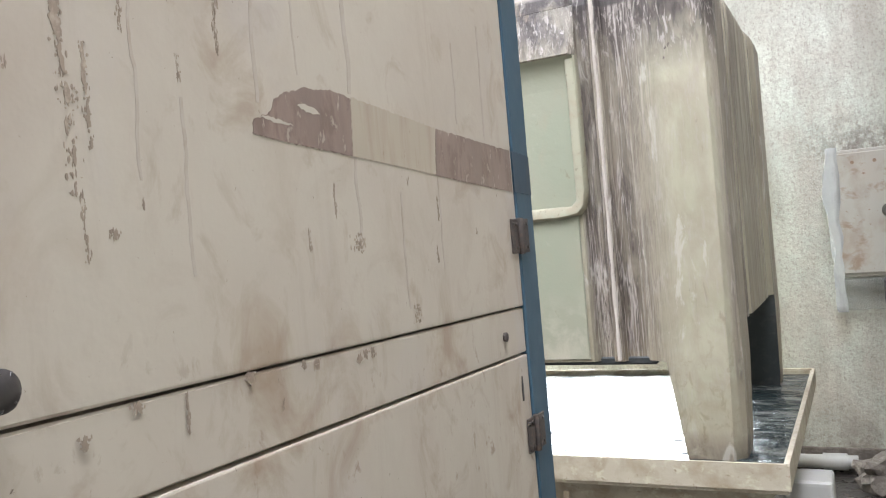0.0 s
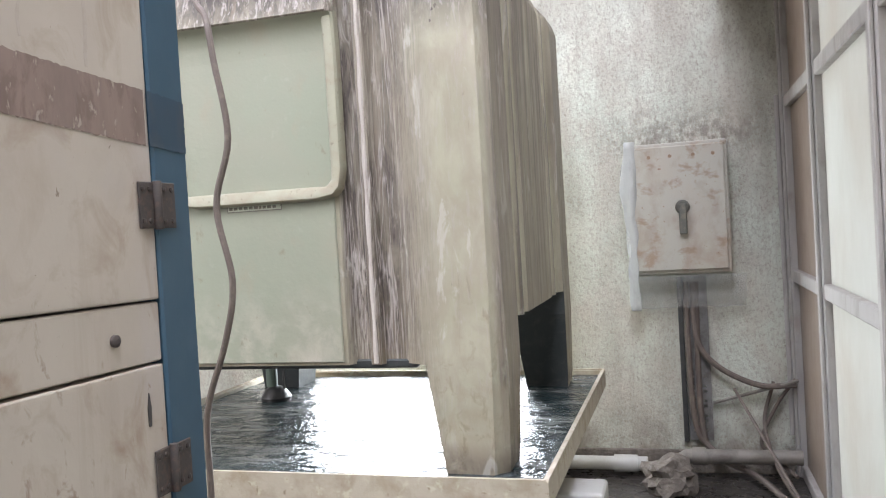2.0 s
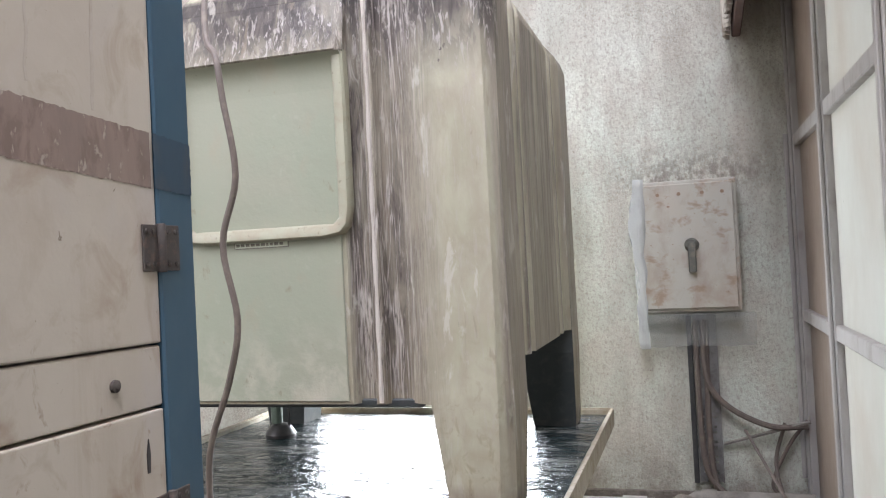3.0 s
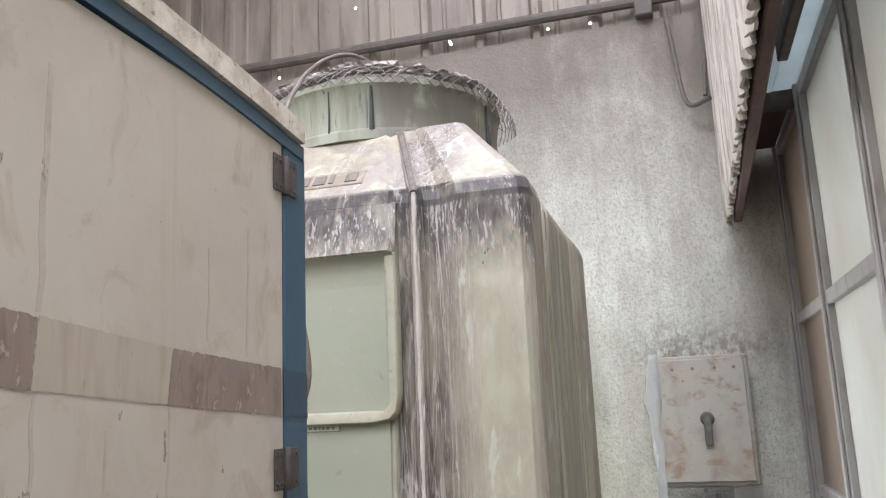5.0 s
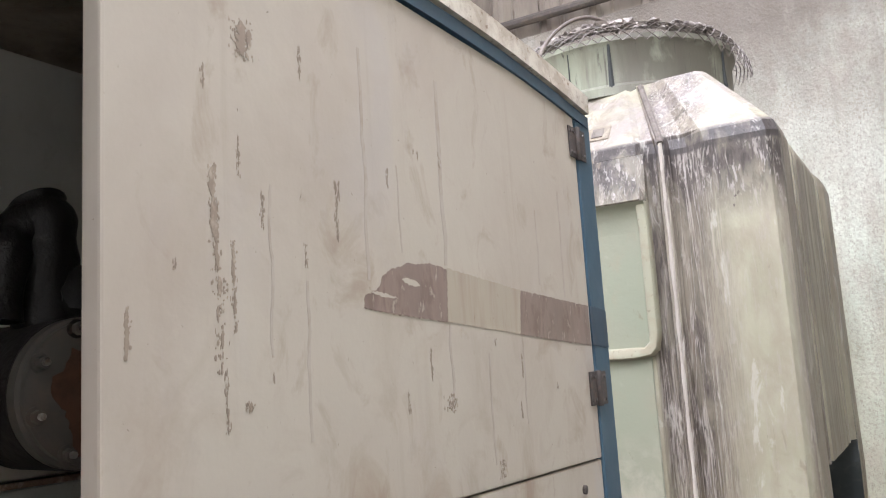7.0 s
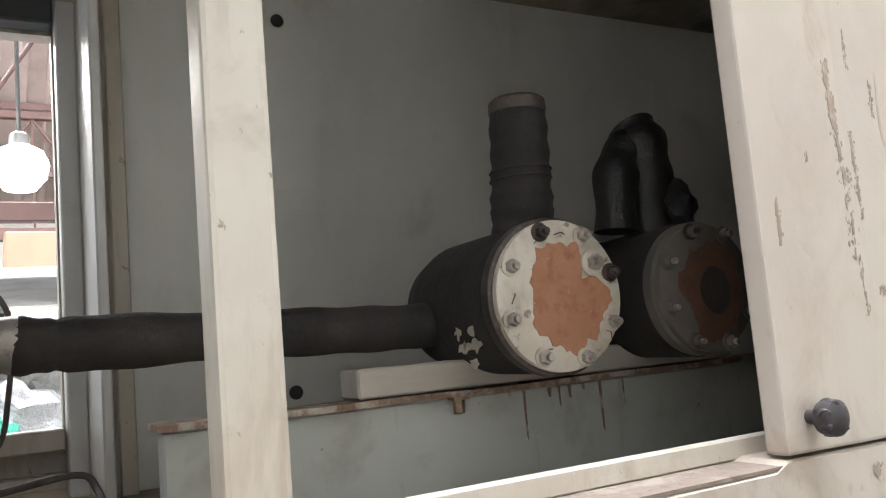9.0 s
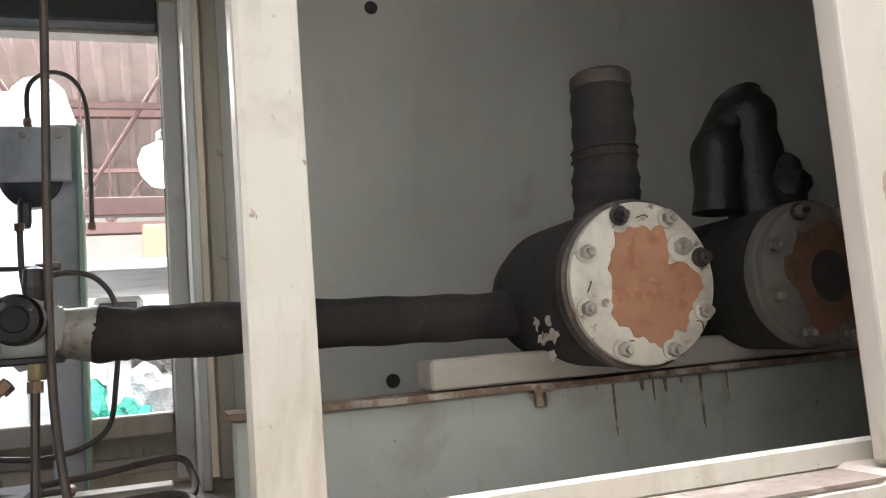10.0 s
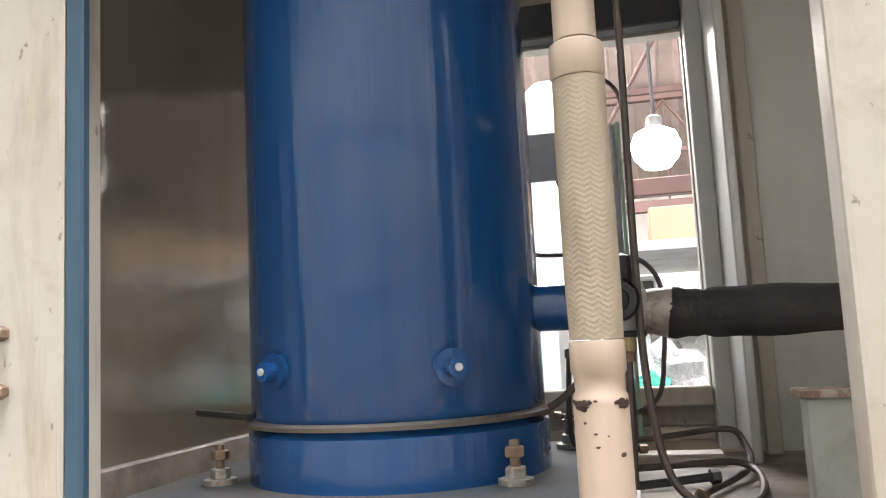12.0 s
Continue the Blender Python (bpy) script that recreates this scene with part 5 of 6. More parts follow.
part("lower_door", box(XS + 0.004, XF - 0.001, CY0 + 0.11, 0.143, FLOOR + 0.06, 1.154, 0.006, seg=2), M_DOOR, cab)
part("plinth", box(-1.6, XS, CY0, 1.734, FLOOR, FLOOR + 0.058), M_PURLIN, cab)
part("screw", lathe([(0.010, 0.0), (0.010, 0.006), (0.004, 0.008)], (XF - 0.002, 1.622, 1.197), "x", 10), M_HINGE, cab)
part("slot", outline([(1.693, 1.045), (1.699, 1.045), (1.701, 1.075), (1.697, 1.10), (1.692, 1.075)], 0, XF - 0.001, XF + 0.001), M_KNOB, cab)
for z0 in (1.965, 1.372, 0.924):
    own = low if z0 < 1 else door
    h = part("hinge", box(XF + 0.0005, XF + 0.0045, 1.700, 1.742, z0, z0 + 0.078, 0.0012), M_HINGE, own, "rusty iron hinge")
    part("leaf", box(XF + 0.0035, XF + 0.0075, 1.748, 1.795, z0, z0 + 0.078, 0.0012), M_HINGE, own, "rusty iron hinge leaf")
    part("barrel", lathe([(0.007, 0), (0.008, 0.002), (0.008, 0.080), (0.007, 0.082)], (XF + 0.007, 1.745, z0 - 0.002), "z", 10), M_HINGE, own, "rusty hinge barrel", True)
    for yy in (1.709, 1.727, 1.763, 1.784):
        for dz in (0.012, 0.066):
            part("rivet", lathe([(0.005, 0), (0.0045, 0.002), (0, 0.003)], (XF + (0.0045 if yy < 1.745 else 0.0075), yy, z0 + dz), "x", 8), M_DARKBOLT, own)

# tape on the door: two brown runs and the residue between them
XT = XF + 0.0004


def ragged(pts, step=0.005, amount=0.0032):
    out = []
    for (a, b), (c, d) in zip(pts, pts[1:] + pts[:1]):
        n = max(1, int(math.hypot(c - a, d - b) / step))
        for k in range(n):
            f = k / n
            y, z = a + (c - a) * f, b + (d - b) * f
            out.append((y + amount * noise.noise(Vector((y * 190, z * 190, 1))), z + amount * noise.noise(Vector((y * 190, z * 190, 7)))))
    return out


def torn(name, pts, material, label):
    pts = ragged(pts)
    tp = single(name, outline(pts, 0, XT, XT + 0.0004), material, label, "tape", "tape on the door", origin=(XF, sum(p[0] for p in pts) / len(pts), min(p[1] for p in pts)))
    return tp


torn("tape_strip", [(0.847, 1.587), (0.845, 1.567), (0.93, 1.561), (1.079, 1.552), (1.086, 1.643), (1.03, 1.649), (0.985, 1.643), (0.968, 1.646), (0.945, 1.637), (0.918, 1.631), (0.895, 1.619), (0.885, 1.602), (0.867, 1.593)], M_TAPE, "torn brown parcel tape stuck on the cream door")
torn("tape_residue", [(1.080, 1.553), (1.357, 1.5345), (1.37, 1.6225), (1.087, 1.645)], M_RESIDUE, "yellowed residue of peeled tape on the door")
torn("tape_strip", [(1.358, 1.534), (1.45, 1.528), (1.6, 1.519), (1.732, 1.511), (1.732, 1.605), (1.6, 1.611), (1.371, 1.622)], M_TAPE, "scuffed brown parcel tape stuck on the cream door")
single("tape_strip", outline(ragged([(1.738, 1.511), (1.842, 1.505), (1.842, 1.597), (1.738, 1.604)]), 0, XF + 0.0032, XF + 0.0042), M_POSTTAPE, "dark stained tape end on the blue post", "tape", "tape on the door", origin=(XF, 1.79, 1.505))
torn("tape_fleck", [(0.945, 1.616), (0.965, 1.609), (0.998, 1.609), (0.985, 1.617), (0.960, 1.620)], M_DOOR, "bare fleck in the torn tape").location.x += 0.0003
# rubbed patches on the paint
torn("tape_fleck", [(0.862, 1.592), (0.895, 1.586), (0.932, 1.586), (0.915, 1.590), (0.885, 1.594)], M_DOOR, "bare fleck in the torn tape").location.x += 0.0003
rnd = random.Random(11)


def scuff(y, z, w, h, seed, label="vertical brown rub mark on the door paint", slope=0.0, fill=1.0, worn=()):
    """A rub mark: a patch of ragged flakes about w wide and h high."""
    r = random.Random(seed)
    own = bmesh.new()
    for v0, v1, off, width in worn:
        m = max(10, int((v1 - v0) * h / 0.0022))
        left, right = [], []
        for k in range(m + 1):
            v = v0 + (v1 - v0) * k / m
            taper = min(1.0, 0.15 + 4 * k / m, 0.15 + 4 * (m - k) / m)
            cy = y + slope * v + off * w + 0.0015 * noise.noise(Vector((seed, v * h * 60, 2)))
            half = 0.5 * width * w * taper
            left.append((cy - half * (0.75 + 0.7 * noise.noise(Vector((seed * 2.3, v * h * 260, 5))) + r.uniform(-0.15, 0.15)), z + h * v))
            right.append((cy + half * (0.75 + 0.7 * noise.noise(Vector((seed * 1.7, v * h * 260, 9))) + r.uniform(-0.15, 0.15)), z + h * v))
        outline(left + right[::-1], 0, XT - 0.0002, XT + 0.0003, own)
    n = max(5, int(fill * w * h * 130000))
    for _ in range(min(n, 420)):
        v = r.random()
        cy, cz = y + slope * v + r.gauss(0, 0.27) * w, z + h * v
        a, b = r.uniform(0.0005, 0.0020), r.uniform(0.0008, 0.0042)
        if w < 0.0065:
            a, b = r.uniform(0.0004, 0.0012), r.uniform(0.0012, 0.005)
        a, b = min(a, w * 0.6), min(b, h * 0.6)
        m = r.randint(5, 8)
        outline([(cy + a * r.uniform(0.5, 1.2) * math.cos(2 * math.pi * k / m), cz + b * r.uniform(0.5, 1.2) * math.sin(2 * math.pi * k / m)) for k in range(m)], 0, XT - 0.0002, XT + 0.0001 + 0.00015 * r.random(), own)
    single("paint_scuff", own, M_SCUFF, label, "scuff", "door rub marks", "stuff", origin=(XF, y, z))


scuff(0.562, 1.60, 0.016, 0.125, 1, slope=-0.006, fill=0.35, worn=((0.02, 0.3, 0.1, 0.4), (0.28, 0.72, 0.0, 0.8), (0.7, 1.0, -0.05, 0.7), (0.95, 1.05, 0.3, 0.4)))
scuff(0.566, 1.475, 0.024, 0.12, 2, fill=0.16, worn=((0.8, 1.0, 0.0, 0.3), (0.55, 0.72, -0.15, 0.22), (0.3, 0.48, 0.1, 0.2), (0.05, 0.16, 0.0, 0.15)))
scuff(0.588, 1.53, 0.010, 0.11, 3, fill=0.3, worn=((0.5, 1.0, 0.0, 0.6), (0.2, 0.45, 0.1, 0.5), (0.0, 0.12, 0.2, 0.4)))
scuff(0.574, 1.415, 0.006, 0.07, 4)
scuff(0.610, 1.437, 0.014, 0.010, 5)
scuff(0.610, 1.875, 0.040, 0.055, 6, fill=0.25, worn=((0.1, 0.95, 0.0, 0.5), (0.3, 0.8, 0.35, 0.3)))
scuff(0.437, 1.50, 0.012, 0.055, 7, fill=0.2, worn=((0.0, 1.0, 0.0, 0.6),))
scuff(1.078, 1.402, 0.035, 0.030, 8, "dirty smudge of flaked paint on the door", fill=0.5)
scuff(1.245, 1.275, 0.03, 0.03, 9, "dirty smudge of flaked paint on the door", fill=0.4)
for k, (y, z0, z1, w) in enumerate([(0.86, 1.61, 1.97, 0.0042), (0.72, 1.39, 1.60, 0.003), (1.085, 1.65, 1.98, 0.006), (1.365, 1.36, 1.532, 0.0025), (1.60, 1.62, 1.86, 0.004), (0.655, 1.5, 1.72, 0.0025), (1.085, 1.42, 1.55, 0.004), (0.95, 1.66, 1.80, 0.002), (1.22, 1.30, 1.50, 0.003), (1.47, 1.64, 1.8, 0.003)]):
    n = 26
    ys = [y + 0.007 * noise.noise(Vector((k * 3.1, j * 0.13, 0))) + 0.002 * noise.noise(Vector((k * 3.1, j * 0.6, 3))) for j in range(n + 1)]
    ws = [w * (1.6 + 0.5 * abs(noise.noise(Vector((j * 0.5, k * 2.7, 4)))) * 2 * (1 - abs(2 * j / n - 1) ** 3)) for j in range(n + 1)]
    zs = [z0 + (z1 - z0) * j / n for j in range(n + 1)]
    single("run_mark", outline([(ys[j] - ws[j] / 2, zs[j]) for j in range(n + 1)] + [(ys[j] + ws[j] / 2, zs[j]) for j in range(n, -1, -1)], 0, XT - 0.0002, XT + 0.0001), M_RUNMARK,
           "thin brown run mark down the door paint", "stain", "door run marks", origin=(XF, y, z0))
scuff(0.60, 1.72, 0.005, 0.05, 16)
for k, (y, z, w) in enumerate([(0.941, 1.246, 0.012), (0.912, 1.250, 0.008), (1.050, 1.236, 0.012), (1.068, 1.240, 0.010), (1.088, 1.240, 0.010), (0.80, 1.252, 0.016), (0.62, 1.252, 0.014), (0.552, 1.232, 0.010), (0.86, 1.205, 0.006)]):
    scuff(y, z, w, 0.012, 60 + k, "dark chip along the cabinet rail", fill=2.5)
scuff(0.691, 1.215, 0.005, 0.045, 90, "dark crack running down the cabinet rail", fill=2.0, worn=((0.0, 1.0, 0.0, 0.6),))
for k, (y, z) in enumerate([(0.653, 1.468), (0.95, 1.41), (1.02, 1.46), (1.248, 1.515), (1.34, 1.374), (1.355, 1.45), (1.013, 1.825), (1.083, 1.82), (0.79, 1.66), (0.786, 1.69), (0.797, 1.72), (0.79, 1.70), (1.0, 1.83), (0.92, 1.76), (0.64, 1.66), (1.52, 1.42), (0.72, 1.62), (0.72, 1.88), (0.50, 1.60), (0.545, 1.82)]):
    scuff(y, z, 0.006, 0.010 + 0.018 * (k % 3), 20 + k, "small chip in the door paint")

# ---- compressor ----
KX, KY, KR = -1.059, -0.676, 0.192
comp = thing("compressor", KX, KY, 1.25, "glossy blue cylindrical compressor vessel bolted to a plate", "compressor")
part("vessel", lathe([(KR - 0.004, 1.352), (KR, 1.358), (KR, 1.93), (KR - 0.01, 1.97), (KR - 0.05, 2.02), (0.08, 2.045), (0, 2.05)], (KX, KY, 0), "z", 72), M_TANK, comp, smooth=True)
part("seam_ring", lathe([(KR - 0.01, 1.343), (KR + 0.006, 1.344), (KR + 0.007, 1.349), (KR - 0.004, 1.352)], (KX, KY, 0), "z", 72), M_DIMCAP, comp, "grey gasket seam")
part("lower_bowl", lathe([(KR + 0.004, 1.276), (KR + 0.004, 1.335), (KR - 0.006, 1.343)], (KX, KY, 0), "z", 72), M_TANK, comp, smooth=True)
part("base_plate", box(KX - 0.26, KX + 0.235, KY - 0.29, KY + 0.27, 1.252, 1.276, 0.006), M_PLATE, comp, "grimy blue-grey mounting plate")
part("foot_rail", box(KX - 0.22, KX + 0.20, KY - 0.27, KY + 0.25, 1.223, 1.2515, 0.004), M_PLATE, comp)
for px, py, z in ((-0.907, -0.571, 1.4095), (-0.876, -0.786, 1.4135)):
    d = Vector((px - KX, py - KY, 0)).normalized()
    p0 = Vector((KX, KY, z)) + d * (KR - 0.006)
    plug = part("port", tube([p0, p0 + d * 0.012], 0.0215, 20, False), M_TANK, comp, "blue screwed port", True)
    part("port_collar", tube([p0 + d * 0.012, p0 + d * 0.027], 0.0115, 16, False), M_TANK, plug)
    part("port_screw", tube([p0 + d * 0.026, p0 + d * 0.030], 0.0045, 8, False), M_GREYPLATE, plug, "pale screw end")
for px, py in ((-0.925, -0.505), (-0.95, -0.88), (-1.23, -0.47), (-1.25, -0.87)):
    st = part("stud", lathe([(0.006, 1.276), (0.006, 1.325)], (px, py, 0), "z", 8), M_STUD, comp, "rusty stud")
    part("nut", hexagon((px, py, 1.306), "z", 0.0115, 0.012), M_STUD, st)
    part("nut", hexagon((px, py, 1.283), "z", 0.0125, 0.013), M_BOLT, st)
    part("washer", lathe([(0.02, 1.2765), (0.02, 1.283), (0.012, 1.2835)], (px, py, 0), "z", 18), M_BOLT, st)
nz = part("nozzle", tube([(KX, KY + KR - 0.02, 1.475), (KX, KY + KR + 0.055, 1.475)], 0.030, 20, False), M_TANK, comp, "blue outlet nozzle", True)
part("rod", tube([(-0.955, -0.84, 1.3565), (-1.06, -0.972, 1.357)], 0.005, 6, False), M_BLACK, comp, "black tie rod")

# ---- riser pipe with its braided sleeve ----
RX, RY = -0.803, -0.40
ris = thing("riser_pipe", RX, RY, 1.222, "cream plastic riser pipe with a woven braid sleeve", "pipe")
part("upper_pipe", lathe([(0.0215, 1.73), (0.0215, 2.079)], (RX, RY, 0), "z", 28), M_PVC, ris, smooth=True)
part("upper_socket", lathe([(0.0225, 1.728), (0.0265, 1.725), (0.0275, 1.72), (0.0275, 1.692), (0.026, 1.69)], (RX, RY, 0), "z", 28), M_PVC, ris, smooth=True)
bm = bmesh.new()
SEG, HT = 80, 220
rows = []
for i in range(HT + 1):
    z = 1.432 + (1.689 - 1.432) * i / HT
    row = []
    for k in range(SEG):
        a = 2 * math.pi * k / SEG
        cell = (k * 20 // SEG) % 2
        ph = (z * 185 + (k / SEG * 20 * 0.8) * (1 if cell else -1)) % 1.0
        w = 0.00028 * abs(ph - 0.5) * 2
        sag = 0.0012 * noise.noise(Vector((math.cos(a) * 1.2, math.sin(a) * 1.2, z * 18)))
        r = 0.0258 + w + sag + 0.0012 * math.sin((z - 1.43) / 0.26 * math.pi)
        row.append(bm.verts.new((RX + r * math.cos(a), RY + r * math.sin(a), z)))
    rows.append(row)
for a, b in zip(rows, rows[1:]):
    for k in range(SEG):
        bm.faces.new([a[k], a[(k + 1) % SEG], b[(k + 1) % SEG], b[k]])
bm.faces.new(rows[0])
bm.faces.new(rows[-1])
part("braid_sleeve", bm, M_JACKET, ris, "dirty cream woven braid sleeve")
part("lower_socket", lathe([(0.0262, 1.431), (0.0268, 1.428), (0.0268, 1.402), (0.0245, 1.398), (0.0235, 1.383), (0.026, 1.379), (0.0265, 1.372), (0.0265, 1.222)], (RX, RY, 0), "z", 28), M_PVC, ris, smooth=True)
SPOTS = [(-70, 0.003, 0.8), (-58, 0.002, 1.0), (-47, 0.0, 1.4), (-38, -0.001, 1.6), (-30, 0.002, 1.2), (-22, 0.003, 0.8), (-8, 0.004, 0.5), (38, 0.002, 0.9), (48, 0.001, 1.4), (58, -0.001, 1.6), (68, 0.001, 1.2),
         (-34, -0.016, 0.45), (-12, -0.026, 0.45), (-8, -0.038, 0.5), (45, -0.046, 0.8), (14, -0.028, 0.35)]
for deg, dz, size in SPOTS:
    a = radians(deg)
    z = 1.371 + dz
    bm = lump((0, 0, 0), 0.0012, 0.0042 * size, 0.0026 * size, 0.7, deg * 0.7, 2)
    bm.transform(Matrix.Translation((RX + 0.0262 * math.cos(a), RY + 0.0262 * math.sin(a), z)) @ pose(0, 0, 0, 0, 0, deg))
    part("paint_blister", bm, M_BURNT, ris, "burnt brown blister")

# ---- lagged suction pipe and its valve ----
PX = -1.10
single("lagged_pipe", tube([(PX, -0.335, 1.462), (PX, -0.29, 1.460), (PX, -0.25, 1.459), (PX, -0.1, 1.457), (PX, 0.05, 1.453), (PX - 0.01, 0.18, 1.451), (PX - 0.01, 0.26, 1.455)],
       lambda u: 0.0312 + 0.0016 * math.sin(u * 21) * (u < 0.5) - 0.004 * (u < 0.04) - 0.001 * math.sin(u * 57), 20, steps=10), M_LAG, "sagging pipe wrapped in black foam lagging", "pipe", smooth=True)
vl = thing("service_valve", -1.05, -0.385, 1.42, "black and silver service valve between compressor and lagged pipe", "valve")
part("body", lump((-1.06, -0.385, 1.47), 0.037, 0.037, 0.04, 0.25, 2.0), M_GREYPLATE, vl, smooth=True)
part("spindle", tube([(-1.045, -0.382, 1.476), (-1.004, -0.381, 1.476)], 0.02, 14, False), M_GREYPLATE, vl, "silver spindle housing")
for dy, dz in ((-0.027, 0.022), (0.027, 0.022), (-0.027, -0.024), (0.027, -0.024)):
    part("cover_bolt", hexagon((-1.034, -0.383 + dy, 1.473 + dz), "x", 0.0065, 0.009), M_BOLT, vl)
part("spindle_cap", lathe([(0.022, -0.008), (0.0245, -0.004), (0.0245, 0.004), (0.0215, 0.006), (0.0215, 0.012), (0.0255, 0.015), (0.0255, 0.040), (0.022, 0.045), (0.014, 0.046), (0.012, 0.044), (0, 0.044)], (-1.005, -0.381, 1.476), "x", 24), M_CAPBLACK, vl, "black ribbed spindle cap")
part("pipe_flange", tube([(PX, -0.36, 1.465), (PX, -0.338, 1.464)], 0.029, 18, False), M_BOLT, vl, "silver pipe flange")
part("foil_end", tube([(PX, -0.353, 1.466), (PX, -0.343, 1.465), (PX, -0.330, 1.463), (PX, -0.317, 1.462)], lambda u: 0.0245 + 0.0085 * u ** 0.6, 24, True, None, 5), M_BOLT, vl, "crumpled silver foil end of the lagging", True)
part("outlet_flange", tube([(KX - 0.01, -0.43, 1.472), (KX - 0.01, -0.405, 1.472)], 0.036, 18, False), M_GREYPLATE, vl)
part("bonnet", lathe([(0.012, 1.50), (0.014, 1.515), (0.012, 1.535), (0, 1.54)], (-1.06, -0.375, 0), "z", 12), M_BLACK, vl)
part("nut", hexagon((-1.035, -0.372, 1.415), "z", 0.010, 0.018), M_BRASS, vl, "brass flare nut")
part("bracket", box(-1.09, -1.03, -0.43, -0.35, 1.432, 1.44, 0.002), M_BLACK, vl)

# ---- shells on the beam ----
beam = thing("support_beam", -1.18, 0.75, 1.223, "pale green-grey steel beam with a flaking rusty top flange", "beam")
part("web", box(-1.105, -1.072, -0.172, 1.78, 1.223, 1.349, 0.003), M_BEAM, beam)
bm = bmesh.new()
prev = None
for k in range(60):
    y = -0.178 + 1.96 * k / 59
    e = -1.055 + 0.006 * noise.noise(Vector((y * 14, 0, 0)))
    h = 0.004 * noise.noise(Vector((y * 5, 4, 0)))
    cur = [bm.verts.new(c) for c in ((e, y, 1.350 + h), (e, y, 1.358 + h), (-1.135, y, 1.358), (-1.135, y, 1.350))]
    if prev:
        for q in range(4):
            bm.faces.new([prev[q], prev[(q + 1) % 4], cur[(q + 1) % 4], cur[q]])
    else:
        bm.faces.new(cur)
    prev = cur
bm.faces.new(prev)
part("top_flange", bm, M_RUSTY, beam, "flaking rusty top flange")
part("bolt", hexagon((-1.064, 0.217, 1.327), "z", 0.008, 0.022), M_STUD, beam, "rusty bolt")
part("washer", box(-1.074, -1.054, 0.205, 0.229, 1.3455, 1.350), M_STUD, beam)
for y, h, w in ((0.33, 0.07, 0.004), (0.47, 0.075, 0.005), (0.375, 0.014, 0.007), (0.393, 0.030, 0.003), (0.412, 0.019, 0.006), (0.438, 0.009, 0.005), (0.305, 0.007, 0.004), (0.515, 0.04, 0.003)):
    part("rust_run", outline([(y - w / 2, 1.346), (y + w / 2, 1.346), (y + w * 0.3, 1.346 - h), (y - w * 0.2, 1.346 - h * 0.9)], 0, -1.0722, -1.0708), M_RUSTY, beam, "brown rust run")
single("timber_block", box(-1.125, -1.062, 0.07, 0.75, 1.3605, 1.399, 0.003), M_TIMBER, "whitewashed timber packing block under the shells", "timber")


